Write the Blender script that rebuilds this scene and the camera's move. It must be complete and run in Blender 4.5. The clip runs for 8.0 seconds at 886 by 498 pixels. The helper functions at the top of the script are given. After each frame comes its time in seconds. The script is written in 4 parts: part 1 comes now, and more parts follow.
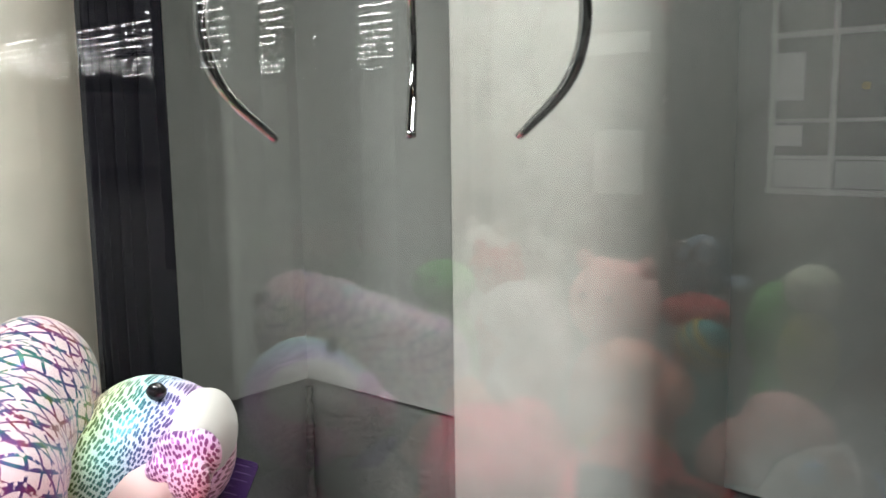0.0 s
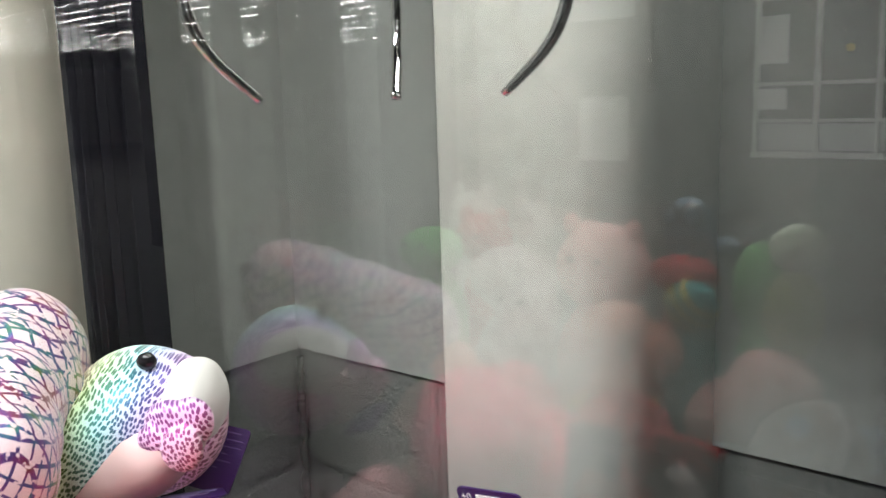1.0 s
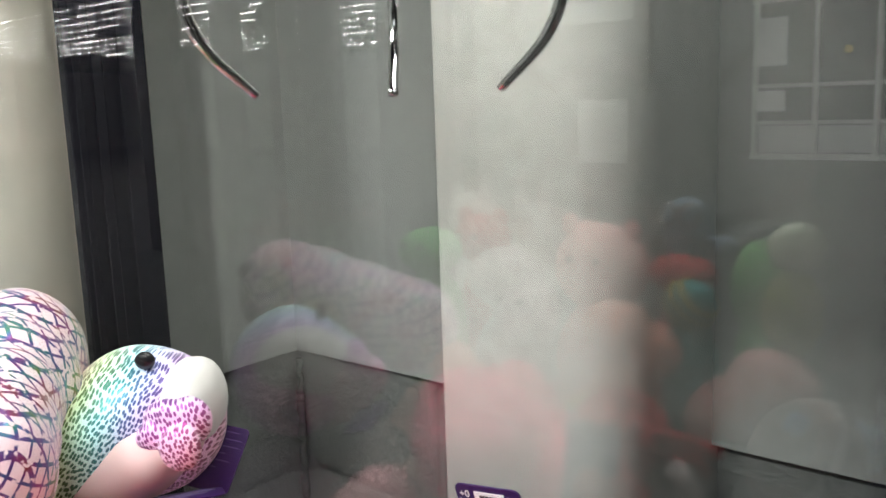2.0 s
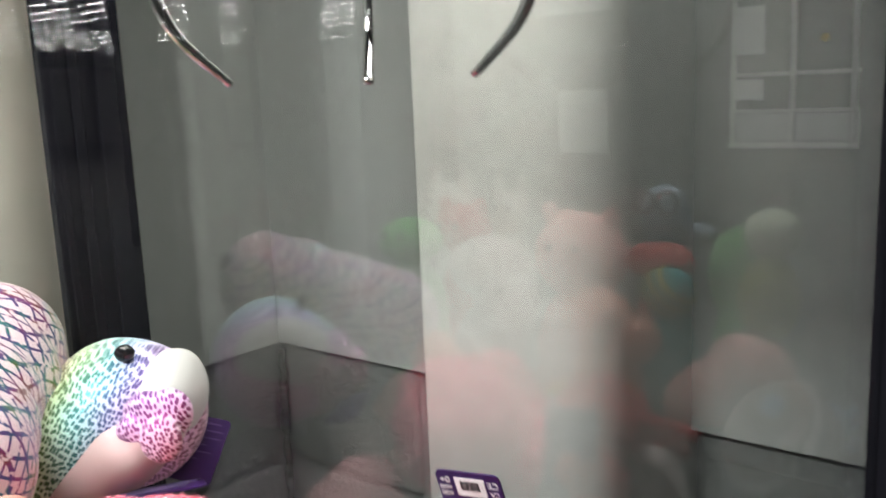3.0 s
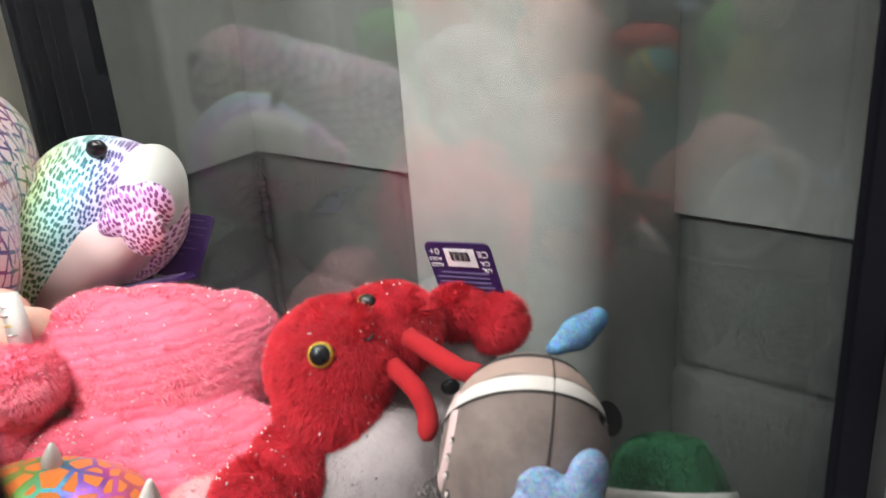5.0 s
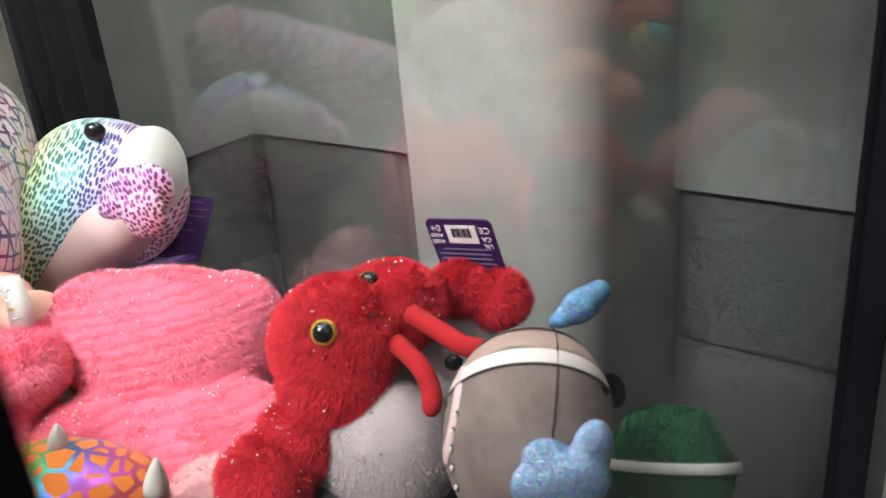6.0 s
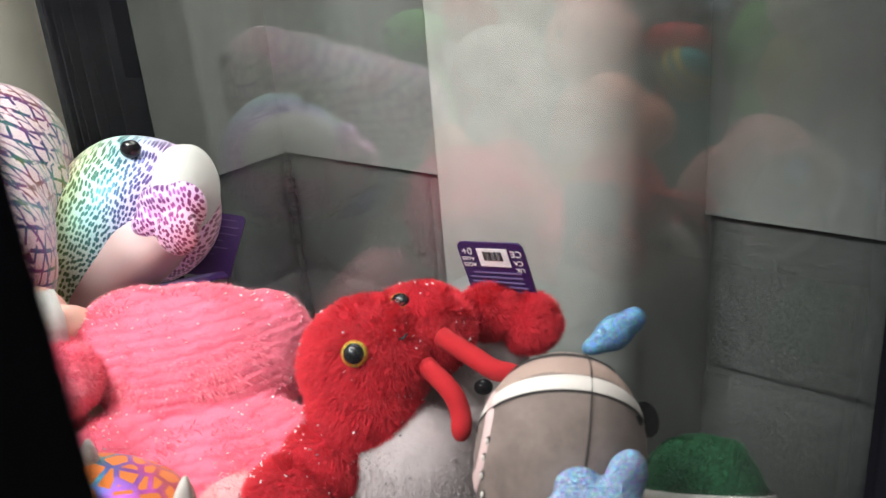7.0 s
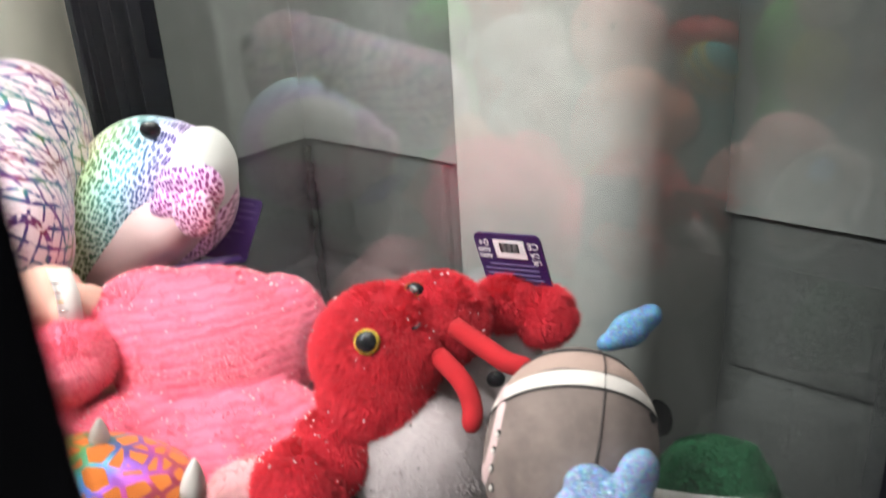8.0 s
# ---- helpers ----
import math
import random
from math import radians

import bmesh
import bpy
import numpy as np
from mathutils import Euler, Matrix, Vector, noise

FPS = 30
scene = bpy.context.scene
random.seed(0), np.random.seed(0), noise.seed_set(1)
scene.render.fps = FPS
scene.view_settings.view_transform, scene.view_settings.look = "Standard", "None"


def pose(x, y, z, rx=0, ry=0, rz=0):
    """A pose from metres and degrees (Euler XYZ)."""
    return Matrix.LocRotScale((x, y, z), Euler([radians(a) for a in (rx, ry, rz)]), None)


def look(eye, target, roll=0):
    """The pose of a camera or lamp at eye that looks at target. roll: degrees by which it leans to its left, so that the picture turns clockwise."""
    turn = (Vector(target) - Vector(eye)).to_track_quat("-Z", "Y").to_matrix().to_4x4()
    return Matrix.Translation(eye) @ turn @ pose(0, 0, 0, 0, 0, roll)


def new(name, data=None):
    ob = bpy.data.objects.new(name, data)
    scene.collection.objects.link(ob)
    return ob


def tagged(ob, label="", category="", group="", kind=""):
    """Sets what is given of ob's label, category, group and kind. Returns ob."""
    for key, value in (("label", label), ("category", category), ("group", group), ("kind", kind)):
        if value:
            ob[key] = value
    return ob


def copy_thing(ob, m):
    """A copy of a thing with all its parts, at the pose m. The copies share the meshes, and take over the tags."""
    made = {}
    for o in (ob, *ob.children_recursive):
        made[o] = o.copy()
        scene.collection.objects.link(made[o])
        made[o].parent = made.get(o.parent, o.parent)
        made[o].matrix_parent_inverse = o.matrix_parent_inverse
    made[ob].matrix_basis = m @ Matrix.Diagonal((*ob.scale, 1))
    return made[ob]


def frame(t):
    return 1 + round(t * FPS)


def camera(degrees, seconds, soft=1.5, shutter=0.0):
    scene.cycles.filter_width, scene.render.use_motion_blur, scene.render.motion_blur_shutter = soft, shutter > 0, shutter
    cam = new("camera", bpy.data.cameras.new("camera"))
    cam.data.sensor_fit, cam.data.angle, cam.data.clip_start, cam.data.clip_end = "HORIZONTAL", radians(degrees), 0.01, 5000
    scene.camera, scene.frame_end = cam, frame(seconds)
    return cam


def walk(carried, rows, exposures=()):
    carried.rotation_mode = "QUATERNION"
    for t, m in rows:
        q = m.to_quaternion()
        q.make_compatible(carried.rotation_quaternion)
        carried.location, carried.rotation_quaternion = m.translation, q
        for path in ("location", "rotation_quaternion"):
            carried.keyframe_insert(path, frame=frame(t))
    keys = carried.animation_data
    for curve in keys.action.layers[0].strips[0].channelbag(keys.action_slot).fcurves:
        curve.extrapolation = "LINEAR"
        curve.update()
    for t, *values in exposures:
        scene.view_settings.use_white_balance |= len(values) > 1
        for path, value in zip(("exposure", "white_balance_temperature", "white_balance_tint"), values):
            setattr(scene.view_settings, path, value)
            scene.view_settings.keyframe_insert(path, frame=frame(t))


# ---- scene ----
cam = camera(54.6, 8.0, 1.5, 0.5)
# a small aperture, focused on the prizes: only the post beside the lens goes soft
cam.data.dof.use_dof, cam.data.dof.focus_distance, cam.data.dof.aperture_fstop = True, 0.85, 15.0
PATH = [
    (0, (1.1586, -0.9852, 1.4396), (-0.1237, 0.5245, 1.1627), -0.82),
    (0.5, (1.1580, -0.9867, 1.4353), (-0.1123, 0.5264, 1.1242), -1.23),
    (1, (1.1588, -0.9862, 1.4329), (-0.0956, 0.5333, 1.0902), -1.77),
    (1.5, (1.1602, -0.9873, 1.4284), (-0.0926, 0.5337, 1.0862), -1.99),
    (1.7, (1.1600, -0.9867, 1.4285), (-0.0943, 0.5334, 1.0877), -1.97),
    (2.8, (1.1655, -0.9861, 1.4256), (-0.0866, 0.5418, 1.1128), -1.86),
    (3, (1.1660, -0.9865, 1.4251), (-0.0571, 0.5561, 1.0727), -2.39),
    (3.2, (1.1716, -0.9896, 1.4160), (-0.0084, 0.5774, 1.0260), -3.56),
    (3.5, (1.1794, -0.9896, 1.4038), (0.0619, 0.6089, 0.9612), -4.92),
    (3.8, (1.1623, -0.9906, 1.4081), (-0.0186, 0.5648, 0.9762), -2.54),
    (4, (1.1595, -0.9971, 1.4061), (-0.0278, 0.5607, 1.0015), -1.84),
    (4.2, (1.1518, -0.9879, 1.3988), (-0.0498, 0.5351, 0.9124), -1.66),
    (4.5, (1.1510, -0.9873, 1.3968), (-0.0321, 0.5301, 0.8508), -2.22),
    (4.7, (1.1546, -0.9802, 1.3874), (-0.0448, 0.4752, 0.7217), -4.02),
    (5, (1.1552, -0.9843, 1.3864), (0.0243, 0.4839, 0.6346), -4.50),
    (5.2, (1.1545, -0.9825, 1.3830), (0.0320, 0.4765, 0.6013), -5.32),
    (6.3, (1.1549, -0.9867, 1.3829), (0.0288, 0.4646, 0.5917), -5.30),
    (6.5, (1.1520, -0.9862, 1.3832), (-0.0034, 0.4589, 0.6239), -4.99),
    (7, (1.1497, -0.9876, 1.3842), (-0.0268, 0.4498, 0.6429), -4.93),
    (7.5, (1.1485, -0.9862, 1.3827), (-0.0475, 0.4409, 0.6531), -5.14),
    (7.8, (1.1474, -0.9849, 1.3813), (-0.0706, 0.4319, 0.6684), -5.52),
    (8, (1.1477, -0.9836, 1.3828), (-0.0563, 0.4201, 0.6213), -3.72),
]
EXPOSURES = [(0, 0.05), (1.5, 0.1), (3.0, 0.11), (3.5, 0.22), (4.0, 0.26), (4.5, 0.42), (5.0, 0.03), (6.5, -0.03), (7.0, 0.05), (7.5, 0.15), (8.0, 0.25)]
walk(cam, [(t, look(eye, target, roll)) for t, eye, target, roll in PATH], EXPOSURES)

# ---- world and large lights ----
world = bpy.data.worlds.new("world")
scene.world = world
world.use_nodes = True
world.node_tree.nodes["Background"].inputs[0].default_value = (0.8, 0.9, 1.0, 1)
world.node_tree.nodes["Background"].inputs[1].default_value = 0.12
LED_POWER, HALL_GLOW = 4.0, 36.0


def area_lamp(name, m, sx, sy, watts, colour):
    data = bpy.data.lights.new(name, "AREA")
    data.shape, data.size, data.size_y, data.energy, data.color = "RECTANGLE", sx, sy, watts, colour
    ob = new(name, data)
    ob.matrix_world = m
    return ob


# cabinet lighting: two white light bars under the canopy
area_lamp("cabinet_light_front", pose(0.64, -0.98, 1.835, 8, 0, 0), 0.60, 0.04, 1.35 * LED_POWER, (1.0, 0.975, 0.945))
area_lamp("cabinet_light_back", pose(0.64, -0.52, 1.835, -6, 0, 0), 0.60, 0.04, 0.85 * LED_POWER, (1.0, 0.975, 0.945))
# added fill lamps out of view, without fixtures, to brighten walls and pillar
area_lamp("hall_light_aisle", pose(0.40, -2.8, 3.1, 22, 0, 0), 1.2, 0.3, 112.0, (0.98, 0.985, 1.0))
area_lamp("hall_light_side", pose(3.2, -2.4, 3.1, 0, 0, 0), 1.5, 0.3, 12.0, (0.98, 0.985, 1.0))


# ---- materials ----
def material(name):
    mat = bpy.data.materials.new(name)
    mat.use_nodes = True
    nt = mat.node_tree
    return mat, nt, nt.nodes["Principled BSDF"]


def node(nt, kind, **values):
    n = nt.nodes.new(kind)
    for key, value in values.items():
        if key in n.inputs:
            n.inputs[key].default_value = value
    return n


def coords(nt, scale=(1, 1, 1), rot=(0, 0, 0)):
    tc = nt.nodes.new("ShaderNodeTexCoord")
    mp = nt.nodes.new("ShaderNodeMapping")
    mp.inputs["Scale"].default_value = scale
    mp.inputs["Rotation"].default_value = [radians(a) for a in rot]
    nt.links.new(tc.outputs["Object"], mp.inputs["Vector"])
    return mp.outputs["Vector"]


def ramp(nt, fac, stops):
    r = nt.nodes.new("ShaderNodeValToRGB")
    els = r.color_ramp.elements
    while len(els) < len(stops):
        els.new(0.5)
    for e, (p, c) in zip(els, stops):
        e.position, e.color = p, (*c, 1) if len(c) == 3 else c
    nt.links.new(fac, r.inputs["Fac"])
    return r.outputs["Color"]


def mixc(nt, fac, a, b, mode="MIX"):
    m = nt.nodes.new("ShaderNodeMix")
    m.data_type, m.blend_type = "RGBA", mode
    for sock, v in ((m.inputs[0], fac), (m.inputs[6], a), (m.inputs[7], b)):
        if isinstance(v, (int, float)):
            sock.default_value = v
        elif isinstance(v, tuple):
            sock.default_value = (*v, 1)
        else:
            nt.links.new(v, sock)
    return m.outputs[2]


def noise_tex(nt, vec, scale, detail=4.0, rough=0.6):
    n = node(nt, "ShaderNodeTexNoise", Scale=scale, Detail=detail, Roughness=rough)
    nt.links.new(vec, n.inputs["Vector"])
    return n.outputs["Fac"]


def bump(nt, bsdf, height, strength, dist):
    b = node(nt, "ShaderNodeBump", Strength=strength, Distance=dist)
    nt.links.new(height, b.inputs["Height"])
    if bsdf.inputs["Normal"].links:
        nt.links.new(bsdf.inputs["Normal"].links[0].from_socket, b.inputs["Normal"])
    nt.links.new(b.outputs["Normal"], bsdf.inputs["Normal"])


def painted(name, colour, stain, rough=0.6, grain=60.0, relief=0.4, dist=0.004):
    """Paint on masonry or board: faint stains, fine relief."""
    mat, nt, b = material(name)
    v = coords(nt)
    big = noise_tex(nt, v, 3.0, 6.0)
    fine = noise_tex(nt, v, grain, 5.0)
    c = mixc(nt, big, colour, stain)
    c = mixc(nt, 0.35, c, ramp(nt, fine, [(0.3, tuple(x * 0.75 for x in colour)), (0.7, tuple(min(1, x * 1.15) for x in colour))]))
    nt.links.new(c, b.inputs["Base Color"])
    b.inputs["Roughness"].default_value = rough
    bump(nt, b, fine, relief, dist)
    return mat


def block_paint(name):
    """Dark grey paint on rough concrete block: pits, knobs and scuffs."""
    mat, nt, b = material(name)
    tc = nt.nodes.new("ShaderNodeNewGeometry")
    v = tc.outputs["Position"]
    big = noise_tex(nt, v, 5.0, 6.0)
    mid = noise_tex(nt, v, 60.0, 6.0, 0.75)
    fine = noise_tex(nt, v, 260.0, 3.0)
    pit = node(nt, "ShaderNodeTexVoronoi", Scale=85.0)
    nt.links.new(v, pit.inputs["Vector"])
    oi = nt.nodes.new("ShaderNodeObjectInfo")
    c = ramp(nt, big, [(0.3, (0.38, 0.39, 0.38)), (0.55, (0.46, 0.47, 0.46)), (0.75, (0.56, 0.57, 0.56))])
    c = mixc(nt, 0.25, c, ramp(nt, oi.outputs["Random"], [(0.0, (0.36, 0.37, 0.36)), (1.0, (0.50, 0.51, 0.50))]))
    # shade of the pits put into the colour, from the bump's own noise
    c = mixc(nt, 0.22, c, ramp(nt, mid, [(0.36, (0.12, 0.125, 0.12)), (0.48, (0.36, 0.37, 0.36)), (0.66, (0.48, 0.49, 0.48))]))
    nt.links.new(c, b.inputs["Base Color"])
    b.inputs["Roughness"].default_value = 0.62
    bump(nt, b, mid, 1.0, 0.03)
    bump(nt, b, ramp(nt, pit.outputs["Distance"], [(0.1, (0, 0, 0)), (0.3, (1, 1, 1))]), 0.5, 0.004)
    bump(nt, b, fine, 0.4, 0.002)
    return mat


def plain(name, colour, rough=0.5, metal=0.0, grain=80.0, vary=0.15, relief=0.0, dist=0.001):
    mat, nt, b = material(name)
    v = coords(nt)
    f = noise_tex(nt, v, grain, 4.0)
    c = ramp(nt, f, [(0.25, tuple(max(0, x * (1 - vary)) for x in colour)), (0.75, tuple(min(1, x * (1 + vary)) for x in colour))])
    nt.links.new(c, b.inputs["Base Color"])
    b.inputs["Roughness"].default_value, b.inputs["Metallic"].default_value = rough, metal
    if relief:
        bump(nt, b, f, relief, dist)
    return mat


def fabric(name, colour, vary=0.18, pile=500.0, relief=0.5, sheen=0.4, rough=0.95, blotch=12.0):
    """Short plush pile: soft blotches, fine nap, sheen."""
    mat, nt, b = material(name)
    v = coords(nt)
    big = noise_tex(nt, v, blotch, 3.0)
    fine = noise_tex(nt, v, pile, 3.0, 0.7)
    lo, hi = tuple(x * (1 - vary) for x in colour), tuple(min(1, x * (1 + vary)) for x in colour)
    c = ramp(nt, big, [(0.3, lo), (0.7, hi)])
    c = mixc(nt, 0.4, c, ramp(nt, fine, [(0.3, tuple(x * 0.7 for x in colour)), (0.7, hi)]))
    nt.links.new(c, b.inputs["Base Color"])
    b.inputs["Roughness"].default_value = rough
    b.inputs["Sheen Weight"].default_value = sheen
    b.inputs["Sheen Roughness"].default_value = 0.4
    b.inputs["Sheen Tint"].default_value = (*hi, 1)
    bump(nt, b, fine, relief, 0.0012)
    return mat


def ribbed(name, colour, groove, period):
    """Plush with combed rows: soft wavy grooves in the pile, their shade painted in as the groove colour."""
    mat = fabric(name, colour, 0.12, 420, 0.5, 0.35)
    nt = mat.node_tree
    b = nt.nodes["Principled BSDF"]
    v = coords(nt, (1, 1, 1), (8, 14, 0))
    w = node(nt, "ShaderNodeTexWave", Scale=0.05 * 2 * math.pi / period, Distortion=4.0, Detail=3.0)
    w.inputs["Detail Scale"].default_value = 1.5
    w.bands_direction = "Z"
    nt.links.new(v, w.inputs["Vector"])
    base = b.inputs["Base Color"].links[0].from_socket
    # groove shade mixed into the base colour, along the same wave as the bump
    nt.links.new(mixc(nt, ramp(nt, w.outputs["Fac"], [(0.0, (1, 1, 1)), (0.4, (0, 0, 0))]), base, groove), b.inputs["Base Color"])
    bump(nt, b, w.outputs["Fac"], 0.35, 0.0025)
    return mat


def strand(name, lo, hi, sheen=0.25):
    """Fur strands: shade varies from strand to strand."""
    mat, nt, b = material(name)
    g = nt.nodes.new("ShaderNodeNewGeometry")
    nt.links.new(ramp(nt, g.outputs["Random Per Island"], [(0.0, lo), (1.0, hi)]), b.inputs["Base Color"])
    b.inputs["Roughness"].default_value = 0.75
    b.inputs["Sheen Weight"].default_value = sheen
    return mat


RAINBOW = [(0.0, (0.75, 0.35, 0.05)), (0.18, (0.25, 0.6, 0.08)), (0.36, (0.05, 0.62, 0.62)), (0.52, (0.12, 0.25, 0.8)),
           (0.68, (0.42, 0.12, 0.75)), (0.84, (0.85, 0.1, 0.6)), (1.0, (0.85, 0.12, 0.2))]


def along(nt, pos, axis, scale=1.0):
    """The distance of a place along an axis."""
    d = node(nt, "ShaderNodeVectorMath")
    d.operation = "DOT_PRODUCT"
    d.inputs[1].default_value = [x * scale for x in axis]
    nt.links.new(pos, d.inputs[0])
    return d.outputs["Value"]


def foil_print(name, ground, axis, lo, hi, kind, size, dark=1.0, tint=0.45, width=0.02, lean=60.0, wander=0.05):
    """White plush printed with holographic foil marks, whose hue runs along axis from lo to hi. kind: scales, cells or scribble.
    size: the marks' spacing in metres; lean: the way the scales lie."""
    mat, nt, b = material(name)
    tc = nt.nodes.new("ShaderNodeTexCoord")
    pos = tc.outputs["Object"]
    wob = noise_tex(nt, pos, 14.0 if kind == "scales" else 28.0, 2.0)
    add = node(nt, "ShaderNodeMath")
    add.operation = "MULTIPLY_ADD"
    add.inputs[1].default_value = wander
    nt.links.new(wob, add.inputs[0])
    nt.links.new(along(nt, pos, axis), add.inputs[2])
    mr = node(nt, "ShaderNodeMapRange", **{"From Min": lo + wander / 2, "From Max": hi + wander / 2})
    nt.links.new(add.outputs[0], mr.inputs["Value"])
    # the foil's iridescence is painted: hue follows place, not viewing angle
    hue = ramp(nt, mr.outputs["Result"], [(p, tuple(x * dark for x in c)) for p, c in RAINBOW])
    if kind == "scales":
        c, k = math.cos(radians(lean)), math.sin(radians(lean))
        uv = nt.nodes.new("ShaderNodeCombineXYZ")
        nt.links.new(along(nt, pos, (0.781 * c, 0.624 * c, k), 1 / (1.75 * size)), uv.inputs[0])
        nt.links.new(along(nt, pos, (0.781 * k, 0.624 * k, -c), 1 / size), uv.inputs[1])
        bend = node(nt, "ShaderNodeTexNoise", Scale=16.0, Detail=1.0)
        nt.links.new(pos, bend.inputs["Vector"])
        warp = node(nt, "ShaderNodeVectorMath")
        warp.operation = "MULTIPLY_ADD"
        warp.inputs[1].default_value = (3.0, 5.0, 0)
        nt.links.new(bend.outputs["Color"], warp.inputs[0])
        nt.links.new(uv.outputs[0], warp.inputs[2])
        vo = node(nt, "ShaderNodeTexVoronoi", Scale=1.0, Randomness=0.62)
        vo.voronoi_dimensions = "2D"
        nt.links.new(warp.outputs[0], vo.inputs["Vector"])
        mask = ramp(nt, vo.outputs["Distance"], [(0.34, (1, 1, 1)), (0.42, (0, 0, 0))])
    elif kind == "cells":
        vo = node(nt, "ShaderNodeTexVoronoi", Scale=1 / size, Randomness=1.0)
        vo.feature = "DISTANCE_TO_EDGE"
        nt.links.new(pos, vo.inputs["Vector"])
        mask = ramp(nt, vo.outputs["Distance"], [(width, (1, 1, 1)), (width + 0.03, (0, 0, 0))])
    else:
        mask = None
        for turn, grow in (((20, 35, 50), 1.0), ((75, -20, 10), 1.35), ((-40, 60, 110), 1.15)):
            mp = nt.nodes.new("ShaderNodeMapping")
            mp.inputs["Rotation"].default_value = [radians(a) for a in turn]
            nt.links.new(pos, mp.inputs["Vector"])
            w = node(nt, "ShaderNodeTexWave", Scale=0.05 * 2 * math.pi / (size * grow), Distortion=9.0, Detail=1.0)
            w.inputs["Detail Scale"].default_value = 0.35
            nt.links.new(mp.outputs["Vector"], w.inputs["Vector"])
            line = ramp(nt, w.outputs["Fac"], [(1 - width * 1.5, (0, 0, 0)), (1 - width, (1, 1, 1))])
            mask = line if mask is None else mixc(nt, 1.0, mask, line, "LIGHTEN")
        gaps = noise_tex(nt, pos, 150.0, 1.0)
        mask = mixc(nt, 1.0, mask, ramp(nt, gaps, [(0.36, (0, 0, 0)), (0.42, (1, 1, 1))]), "MULTIPLY")
    # coloured foil sheen painted into the ground between the marks, by tint
    sheen = mixc(nt, tint, ground, ramp(nt, mr.outputs["Result"], [(p, tuple(min(1, 0.32 + 1.1 * x) for x in c)) for p, c in RAINBOW]))
    nt.links.new(mixc(nt, mask, sheen, hue), b.inputs["Base Color"])
    met = node(nt, "ShaderNodeMath")
    met.operation = "MULTIPLY"
    met.inputs[1].default_value = 0.45
    nt.links.new(mask, met.inputs[0])
    nt.links.new(met.outputs[0], b.inputs["Metallic"])
    nt.links.new(ramp(nt, mask, [(0.0, (0.95, 0.95, 0.95)), (1.0, (0.3, 0.3, 0.3))]), b.inputs["Roughness"])
    b.inputs["Sheen Weight"].default_value = 0.25
    fine = noise_tex(nt, pos, 420.0, 3.0)
    bump(nt, b, fine, 0.35, 0.001)
    return mat


def glitter(name, colour, hi):
    """Metallic cloth with fine glitter."""
    mat, nt, b = material(name)
    v = coords(nt)
    vo = node(nt, "ShaderNodeTexVoronoi", Scale=1000.0)
    nt.links.new(v, vo.inputs["Vector"])
    big = noise_tex(nt, v, 90.0, 3.0)
    c = mixc(nt, big, colour, hi)
    c = mixc(nt, 0.5, c, vo.outputs["Color"], "OVERLAY")
    nt.links.new(c, b.inputs["Base Color"])
    b.inputs["Metallic"].default_value, b.inputs["Roughness"].default_value = 0.5, 0.3
    nm = node(nt, "ShaderNodeBump", Strength=0.8, Distance=0.001)
    nt.links.new(vo.outputs["Distance"], nm.inputs["Height"])
    nt.links.new(nm.outputs["Normal"], b.inputs["Normal"])
    return mat


def pane_glass(name, tint, gain):
    """Clear pane: straight-through light, gloss by Fresnel."""
    mat = bpy.data.materials.new(name)
    mat.use_nodes = True
    nt = mat.node_tree
    nt.nodes.clear()
    out = nt.nodes.new("ShaderNodeOutputMaterial")
    tr = nt.nodes.new("ShaderNodeBsdfTransparent")
    tr.inputs[0].default_value = (*tint, 1)
    gl = node(nt, "ShaderNodeBsdfGlossy", Roughness=0.0)
    lw = nt.nodes.new("ShaderNodeLayerWeight")
    pw = node(nt, "ShaderNodeMath")
    pw.operation, pw.inputs[1].default_value = "POWER", 5.0
    mu = node(nt, "ShaderNodeMath")
    mu.operation, mu.use_clamp = "MULTIPLY_ADD", True
    mu.inputs[1].default_value, mu.inputs[2].default_value = 0.96 * gain, 0.04 * gain
    nt.links.new(lw.outputs["Facing"], pw.inputs[0])
    mx = nt.nodes.new("ShaderNodeMixShader")
    nt.links.new(pw.outputs[0], mu.inputs[0])
    nt.links.new(mu.outputs[0], mx.inputs[0])
    nt.links.new(tr.outputs[0], mx.inputs[1])
    nt.links.new(gl.outputs[0], mx.inputs[2])
    nt.links.new(mx.outputs[0], out.inputs[0])
    return mat


def glow(name, colour, strength):
    mat, nt, b = material(name)
    b.inputs["Base Color"].default_value = (0.8, 0.8, 0.8, 1)
    b.inputs["Emission Color"].default_value = (*colour, 1)
    b.inputs["Emission Strength"].default_value = strength
    return mat


M_WALL = painted("grey_wall_paint", (0.46, 0.465, 0.45), (0.39, 0.395, 0.385), 0.55, 50.0, 0.25)
M_PILLAR = painted("white_pillar_paint", (0.82, 0.82, 0.78), (0.75, 0.75, 0.71), 0.36, 45.0, 0.08, 0.003)
M_COLUMN = painted("cream_column_paint", (0.66, 0.61, 0.53), (0.57, 0.53, 0.46), 0.45, 30.0, 0.4, 0.005)
M_BLOCK = block_paint("dark_block_paint")
M_MORTAR = plain("mortar", (0.10, 0.105, 0.10), 0.9, 0, 120, 0.3, 0.6, 0.003)
M_BLACK = plain("black_aluminium", (0.009, 0.009, 0.012), 0.2, 0.0, 6, 0.3)
M_BLACK.node_tree.nodes["Principled BSDF"].inputs["Specular IOR Level"].default_value = 0.2
M_GLASS = pane_glass("cabinet_glass", (0.97, 0.985, 0.975), 1.0)
